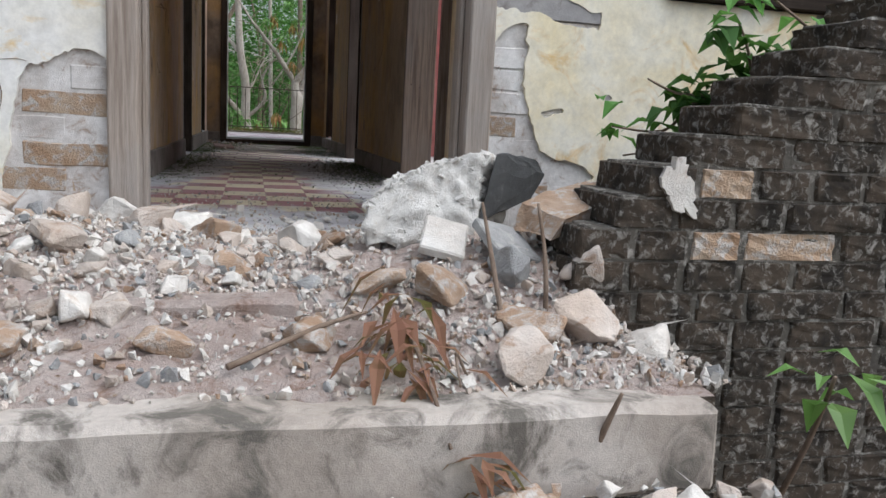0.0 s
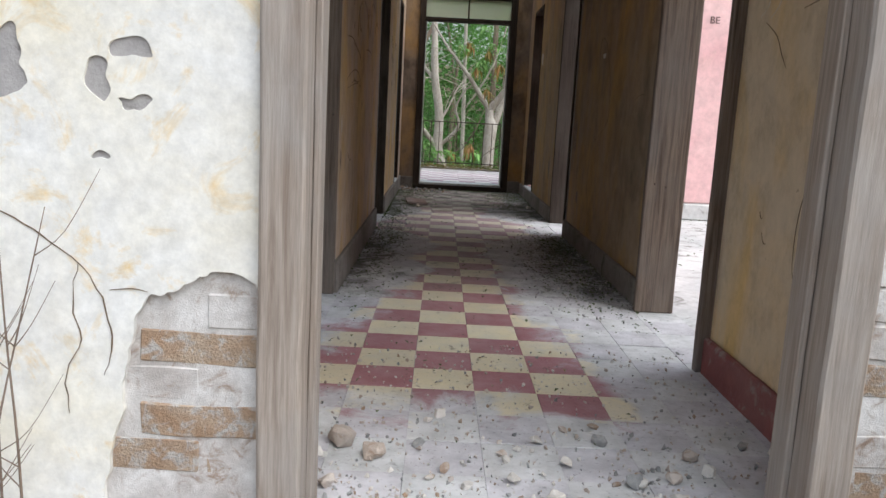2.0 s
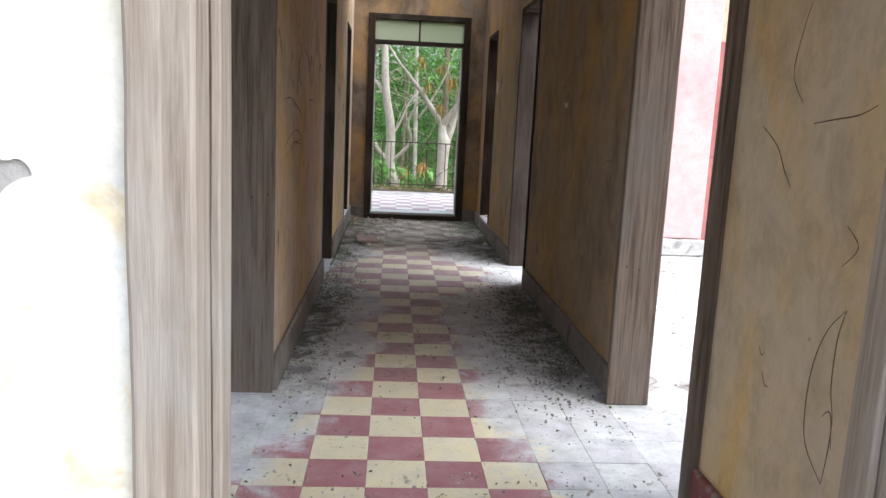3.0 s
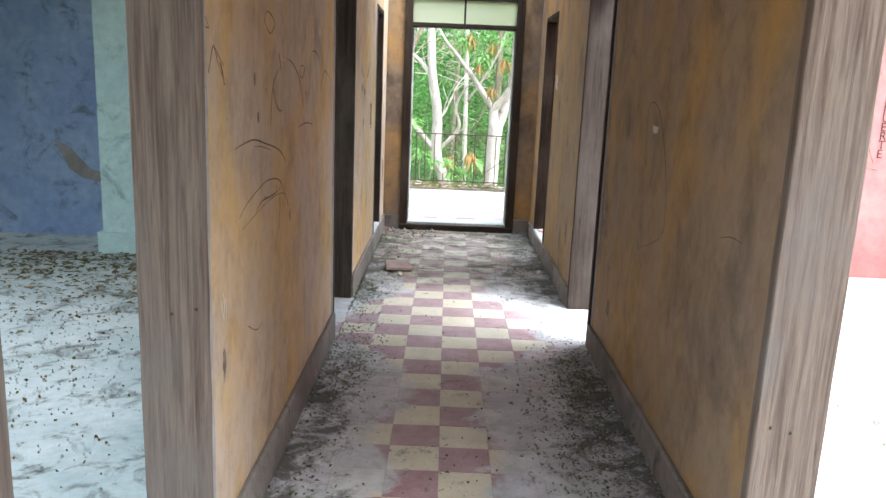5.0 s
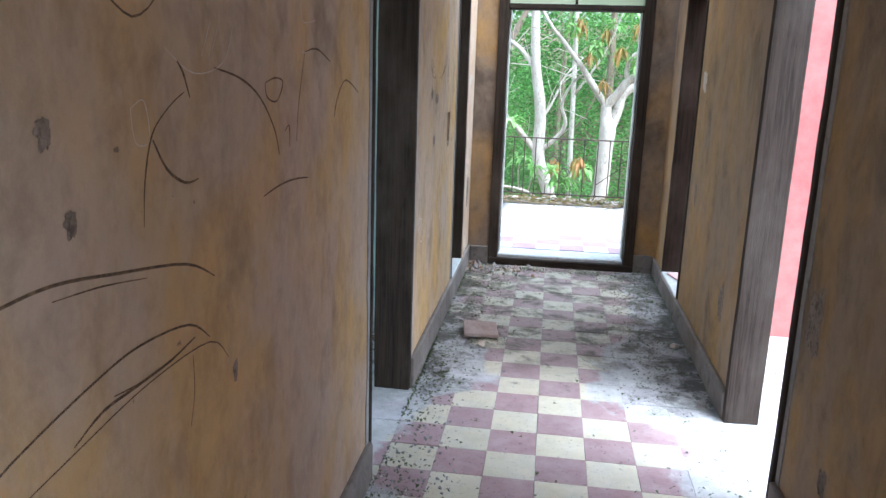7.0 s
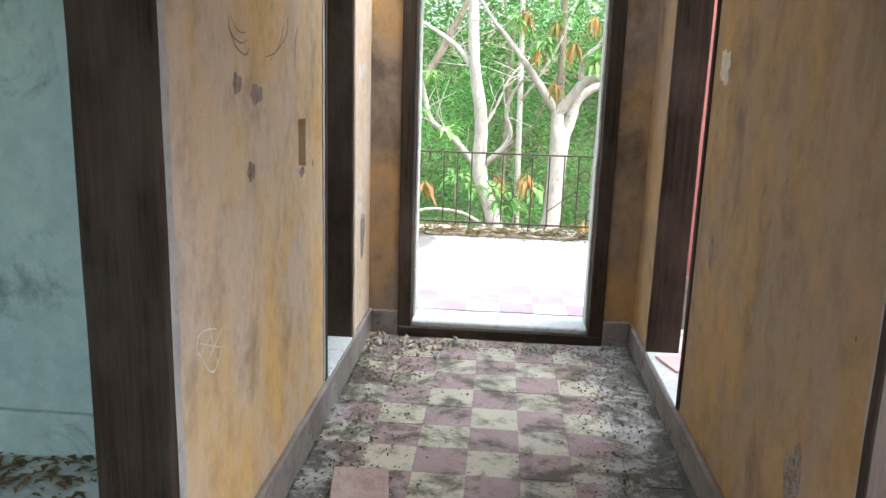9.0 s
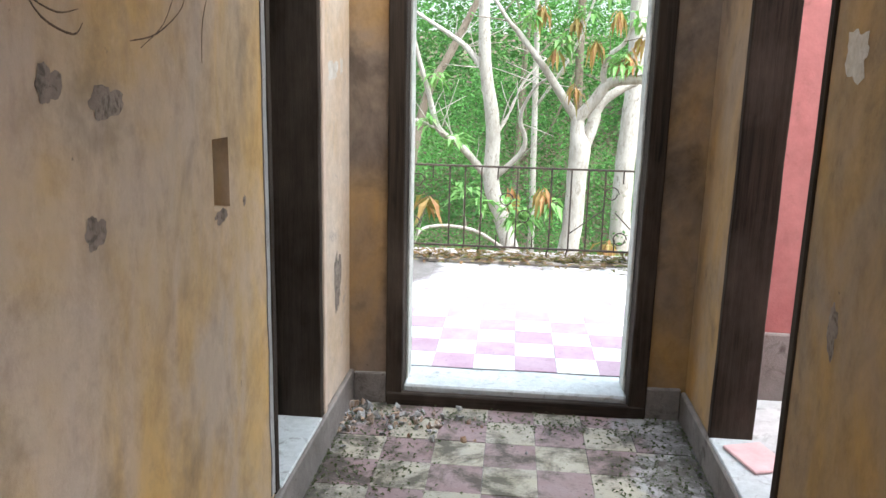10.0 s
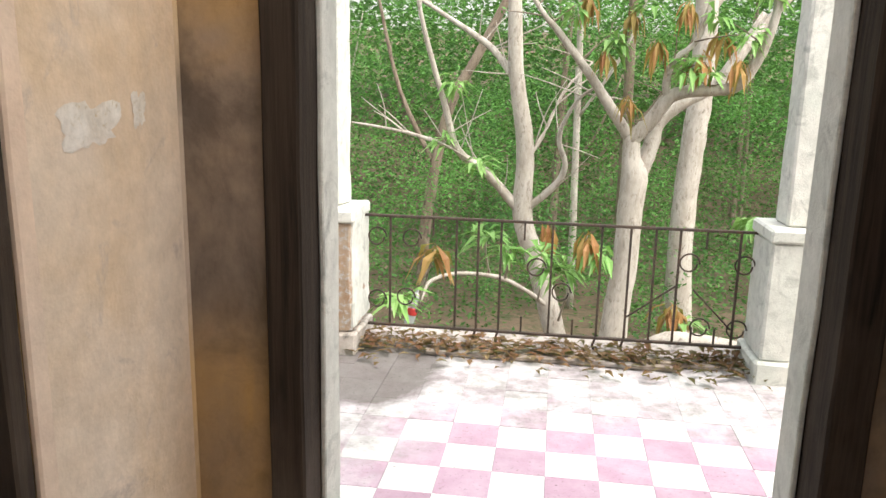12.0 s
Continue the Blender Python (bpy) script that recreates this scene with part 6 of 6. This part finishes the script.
tagged(ob, "dead leaves over the left room floor", "leaves", "", "stuff")
ob = leaf_object("room_leaves", leaf_specs(500, lambda r: (r.uniform(1.1, 4.0), r.uniform(4.5, 9.2), 0.004), (0.01, 0.04), (0.3, 0.6), rng), M["litter"], droop=0.0)
tagged(ob, "scattered dirt on the pink room floor", "leaves", "", "stuff")
o = part("loose_tile", rough_box(-0.10, 0.10, -0.10, 0.10, -0.011, 0.011, 0.05, 0.002, 0.004), M["loose_tile"])
o.matrix_world = Matrix.Translation((-0.36, 9.42, 0.03)) @ Euler((0.08, 0.05, 0.15)).to_matrix().to_4x4()
tagged(o, "loose dusty brown tile lying on the dirty hall floor", "tile")
o = part("loose_tile", rough_box(-0.075, 0.075, -0.10, 0.10, -0.006, 0.006, 0.05, 0.001, 0.003), M["pink"])
o.matrix_world = Matrix.Translation((0.965, 10.52, 0.147)) @ Euler((0.0, 0.0, 0.3)).to_matrix().to_4x4()
tagged(o, "loose pink tile lying on the raised cement sill", "tile")
for x, y, s, kd in ((-0.34, 9.22, 0.05, "cream_bit"), (0.755, 9.42, 0.07, "plaster_bit"), (-0.60, 11.06, 0.06, "brick_bit"), (-0.56, 11.0, 0.05, "brick_bit")):
    chunk(kd, x, y, s, 0.1, 0.3, 0.0)

# ---- scrawls on the walls ----
def scrawl(name, pts, mat, w=0.004, wall_x=L1, side=1, label="charcoal line scrawled on ochre plaster"):
    bm = bmesh.new()
    w *= 0.4
    tube(bm, [(wall_x, y, z) for y, z in pts], [w * 0.6] + [w] * (len(pts) - 2) + [w * 0.5], 4)
    for v in bm.verts:
        v.co.x = wall_x + (v.co.x - wall_x) * 0.35 + side * 0.0006
    return tagged(part(name, bm, mat), label, "scrawl", "wall scrawls", "structure")


# a large drawn head, long sweeping strokes and loops
for pts, w in (([(5.75, 1.23), (5.88, 1.24), (5.98, 1.24), (6.11, 1.22), (6.33, 1.18), (6.44, 1.13)], 0.007), ([(5.97, 1.22), (6.08, 1.21), (6.2, 1.19)], 0.004), ([(5.78, 1.02), (5.87, 1.05), (6.04, 1.08), (6.17, 1.09), (6.33, 1.07), (6.41, 1.02)], 0.006), ([(5.99, 1.01), (6.06, 1.03), (6.14, 1.03), (6.26, 1.03), (6.35, 1.04)], 0.008), ([(6.09, 1.04), (6.17, 1.03), (6.24, 1.03)], 0.005), ([(5.81, 0.98), (5.98, 1.0), (6.19, 1.02), (6.41, 1.01), (6.49, 0.95)], 0.004),
               ([(6.47, 1.51), (6.59, 1.49), (6.69, 1.45), (6.77, 1.38), (6.8, 1.32)], 0.006), ([(6.2, 1.27), (6.21, 1.34), (6.24, 1.41), (6.3, 1.45), (6.35, 1.47)], 0.005), ([(6.33, 1.52), (6.35, 1.5), (6.37, 1.46)], 0.007), ([(6.24, 1.4), (6.28, 1.35), (6.34, 1.32), (6.39, 1.32)], 0.007), ([(6.7, 1.24), (6.8, 1.25), (6.9, 1.25), (7.01, 1.24)], 0.007), ([(6.99, 1.55), (7.09, 1.56), (7.21, 1.53)], 0.007), ([(7.25, 1.38), (7.28, 1.43), (7.37, 1.48), (7.52, 1.44)], 0.006), ([(6.72, 1.48), (6.78, 1.49), (6.83, 1.48), (6.79, 1.44), (6.73, 1.45), (6.72, 1.48)], 0.005),
               ([(6.92, 1.34), (6.94, 1.43), (6.99, 1.55)], 0.004), ([(6.84, 1.37), (6.87, 1.38), (6.87, 1.33)], 0.005), ([(6.34, 1.01), (6.34, 0.94), (6.32, 0.88)], 0.004), ([(5.86, 0.66), (5.97, 0.61), (6.05, 0.61)], 0.005),
               ([(5.51, 1.44), (5.535, 1.48), (5.56, 1.51), (5.60, 1.46), (5.65, 1.42)], 0.005), ([(5.56, 1.51), (5.61, 1.48), (5.65, 1.46)], 0.005), ([(5.61, 1.47), (5.63, 1.45), (5.65, 1.41)], 0.009), ([(5.46, 1.56), (5.52, 1.55), (5.49, 1.58)], 0.004), ([(6.11, 1.62), (6.2, 1.58), (6.27, 1.62), (6.17, 1.65), (6.11, 1.62)], 0.005),
               ([(8.99, 1.56), (9.01, 1.52), (9.08, 1.50), (9.14, 1.51)], 0.004), ([(8.99, 1.54), (9.04, 1.49), (9.12, 1.47), (9.15, 1.49)], 0.005), ([(9.0, 1.57), (9.06, 1.53), (9.13, 1.53)], 0.003), ([(9.3, 1.47), (9.41, 1.49), (9.53, 1.55), (9.54, 1.60)], 0.005), ([(9.34, 1.46), (9.44, 1.51), (9.50, 1.58)], 0.004), ([(9.62, 1.44), (9.63, 1.52), (9.66, 1.58)], 0.005)):
    scrawl("scrawl", pts, M["charcoal"], w)
for pts, w in (([(8.71, 0.80), (8.77, 0.80), (8.84, 0.78)], 0.008), ([(8.72, 0.76), (8.78, 0.69), (8.83, 0.68), (8.90, 0.75)], 0.008), ([(8.75, 0.82), (8.71, 0.78), (8.72, 0.74)], 0.008), ([(8.72, 0.75), (8.77, 0.765), (8.81, 0.78)], 0.007), ([(8.76, 0.71), (8.82, 0.74), (8.88, 0.77)], 0.007), ([(8.73, 0.78), (8.82, 0.74), (8.90, 0.71)], 0.006), ([(8.79, 0.81), (8.81, 0.75), (8.84, 0.68)], 0.006)):
    scrawl("scrawl", pts, M["chalk"], w, L1, 1, "white chalk hatch mark on the wall")
for pts in ([(6.29, 1.54), (6.39, 1.50), (6.51, 1.52), (6.56, 1.59)], [(6.42, 1.53), (6.44, 1.56), (6.46, 1.59)], [(6.45, 1.52), (6.47, 1.55), (6.5, 1.60)], [(6.18, 1.45), (6.22, 1.46), (6.23, 1.40), (6.19, 1.40), (6.18, 1.45)], [(6.95, 1.60), (6.97, 1.55), (7.06, 1.56)], [(6.96, 1.66), (6.98, 1.62), (7.08, 1.63)]):
    scrawl("scrawl", pts, M["chalk"], 0.003, L1, 1, "thin white scratch on the wall")
for pts in ([(5.60, 0.84), (5.61, 0.80), (5.605, 0.76)], [(5.62, 0.82), (5.63, 0.79), (5.62, 0.75)], [(5.585, 0.82), (5.59, 0.79), (5.60, 0.765)]):
    scrawl("scrawl", pts, M["chalk"], 0.008, L1, 1, "white chalk smear on the wall")
for pts in ([(3.86, 0.4), (3.94, 0.46), (3.96, 0.55), (3.95, 0.66), (3.91, 0.75), (3.85, 0.81)], [(3.85, 0.81), (3.87, 0.74), (3.87, 0.63), (3.85, 0.56), (3.85, 0.48), (3.86, 0.4)], [(3.89, 0.55), (3.86, 0.57), (3.84, 0.49)], [(4.08, 1.21), (3.99, 1.22), (3.9, 1.23), (3.84, 1.25)], [(4.33, 1.2), (4.24, 1.15), (4.19, 1.09), (4.15, 1.05)], [(4.14, 1.26), (4.2, 1.33), (4.18, 1.43), (4.15, 1.5)], [(3.89, 0.9), (3.84, 0.95), (3.89, 0.99)], [(4.21, 0.62), (4.195, 0.60), (4.18, 0.61)], [(4.18, 0.56), (4.16, 0.53), (4.14, 0.53)],
            [(6.81, 0.78), (6.6, 0.85), (6.51, 0.93), (6.56, 1.14), (6.74, 1.37), (6.91, 1.37), (6.87, 1.09)], [(5.9, 1.0), (5.81, 1.02), (5.72, 1.02)], [(6.88, 0.79), (6.86, 0.76), (6.83, 0.79)]):
    scrawl("scrawl", pts, M["charcoal"], 0.005, R0, -1)
for y, z in ((4.36, 1.31), (4.28, 1.30)):
    scrawl("scrawl", [(y, z), (y - 0.04, z - 0.05), (y + 0.02, z - 0.09)], M["chalk"], 0.008, R0, -1, "white chalk smear on the wall")
def stain(name, x, y, z, sy, sz, mat, side, label, seed):
    bm = bmesh.new()
    n = 30
    c = bm.verts.new((x + side * (0.005 if y > 10.7 else 0.0025), y, z))
    ring = []
    for k in range(n):
        w = 2 * math.pi * k / n
        r = 1 + 0.5 * noise.noise(Vector((math.cos(w) * 1.6, math.sin(w) * 1.6, seed))) + 0.3 * noise.noise(Vector((math.cos(w) * 4, math.sin(w) * 5, seed + 7)))
        if mat == M["chalk"]:
            r /= max(abs(math.cos(w)), abs(math.sin(w))) ** 0.8
        ring.append(bm.verts.new((x + side * (0.0042 if y > 10.7 else 0.0012), y + sy * r * math.cos(w), z + sz * r * math.sin(w))))
    for k in range(n):
        bm.faces.new((c, ring[k], ring[(k + 1) % n]))
    bmesh.ops.recalc_face_normals(bm, faces=bm.faces)
    return tagged(part(name, bm, mat), label, "plaster patch", "wall patches", "structure")


for y, z, sy, sz, m in ((5.60, 0.63, 0.02, 0.045, "bare_plaster"), (9.70, 1.085, 0.04, 0.016, "bare_plaster"), (9.14, 1.145, 0.03, 0.03, "bare_plaster"), (9.04, 1.39, 0.03, 0.03, "bare_plaster"), (9.2, 1.36, 0.05, 0.03, "bare_plaster"), (10.90, 0.62, 0.06, 0.13, "bare_plaster"), (10.84, 1.45, 0.075, 0.036, "chalk"), (10.985, 1.47, 0.02, 0.03, "chalk"), (9.86, 1.1, 0.012, 0.012, "bare_plaster"), (6.52, 0.91, 0.012, 0.022, "bare_plaster"), (6.02, 1.31, 0.016, 0.016, "bare_plaster"), (5.98, 1.43, 0.018, 0.018, "bare_plaster")):
    stain("plaster_patch", L1, y, z, sy, sz, M[m], 1, "bare grey patch where ochre plaster has flaked", y)
for y, z, sy, sz, m in ((7.60, 0.78, 0.07, 0.12, "bare_plaster"), (9.86, 1.5, 0.06, 0.05, "chalk"), (9.79, 0.85, 0.03, 0.06, "bare_plaster"), (6.77, 1.29, 0.04, 0.015, "chalk"), (7.35, 0.35, 0.03, 0.05, "bare_plaster"), (8.85, 0.45, 0.05, 0.1, "bare_plaster")):
    stain("plaster_patch", R0, y, z, sy, sz, M[m], -1, "dark worn patch on ochre plaster", y)
# nails in the jambs
for x, y, z in ((-0.710, 5.419, 0.83), (-0.646, 5.419, 0.845), (0.843, 5.369, 0.607), (0.896, 5.369, 0.594)):
    bm = bmesh.new()
    bmesh.ops.create_uvsphere(bm, u_segments=6, v_segments=4, radius=0.005, matrix=Matrix.Translation((x, y, z)))
    tagged(part("nail", bm, M["iron"]), "rusty nail head in the door lining", "nail", "nails")

# writing on the pink walls
def writing(text, x, y, z, size, spacing=0.8):
    cu = bpy.data.curves.new("wall_writing", "FONT")
    cu.body, cu.size, cu.extrude, cu.space_line = text, size, 0.0006, spacing
    cu.materials.append(M["ink"])
    ob = new("wall_writing", cu)
    ob.matrix_world = Matrix.Translation((x, y, z)) @ Euler((radians(90), 0, 0)).to_matrix().to_4x4()
    return tagged(ob, "black hand-drawn letters on the painted wall", "graffiti", "", "structure")


writing("\n".join("SANTAMUERTE"), 3.47, 9.797, 1.72, 0.10, 0.72)
writing("BE", 2.32, 9.296, 1.86, 0.09)
def room_line(pts, y):
    bm = bmesh.new()
    tube(bm, [(x, y, z) for x, z in pts], [0.004] * len(pts), 4)
    for v in bm.verts:
        v.co.y = y + (v.co.y - y) * 0.3 - 0.0005
    tagged(part("scrawl", bm, M["charcoal"]), "black drawn line on the dull red wall", "scrawl", "wall scrawls", "structure")


for pts in ([(3.05, 1.1), (3.1, 1.5), (3.2, 1.75), (3.33, 1.8), (3.42, 1.65)], [(3.2, 1.62), (3.28, 1.7), (3.36, 1.62), (3.3, 1.5), (3.2, 1.55)], [(3.1, 1.3), (3.18, 1.45), (3.22, 1.3), (3.16, 1.15)], [(3.3, 1.5), (3.38, 1.3), (3.4, 1.1), (3.46, 0.95)], [(3.0, 0.92), (3.3, 0.93), (3.5, 0.90)], [(3.12, 1.0), (3.2, 1.1), (3.3, 1.0), (3.36, 1.12)]):
    room_line(pts, 9.799)
# broken plaster in the alcove
bm = bmesh.new()
ring = [bm.verts.new((x, 10.196, z)) for x, z in ((-3.42, 0.84), (-3.36, 0.81), (-3.28, 0.77), (-3.20, 0.68), (-3.12, 0.60), (-3.0, 0.56), (-2.99, 0.48), (-3.08, 0.49), (-3.18, 0.51), (-3.30, 0.59), (-3.36, 0.72))]
bm.faces.new(ring)
r = bmesh.ops.extrude_face_region(bm, geom=bm.faces[:])
for v in r["geom"]:
    if isinstance(v, bmesh.types.BMVert):
        v.co.y -= 0.006
bmesh.ops.recalc_face_normals(bm, faces=bm.faces)
tagged(part("plaster_patch", bm, M["dado"]), "grey patch of broken plaster on the blue wall", "plaster patch", "wall patches", "structure")
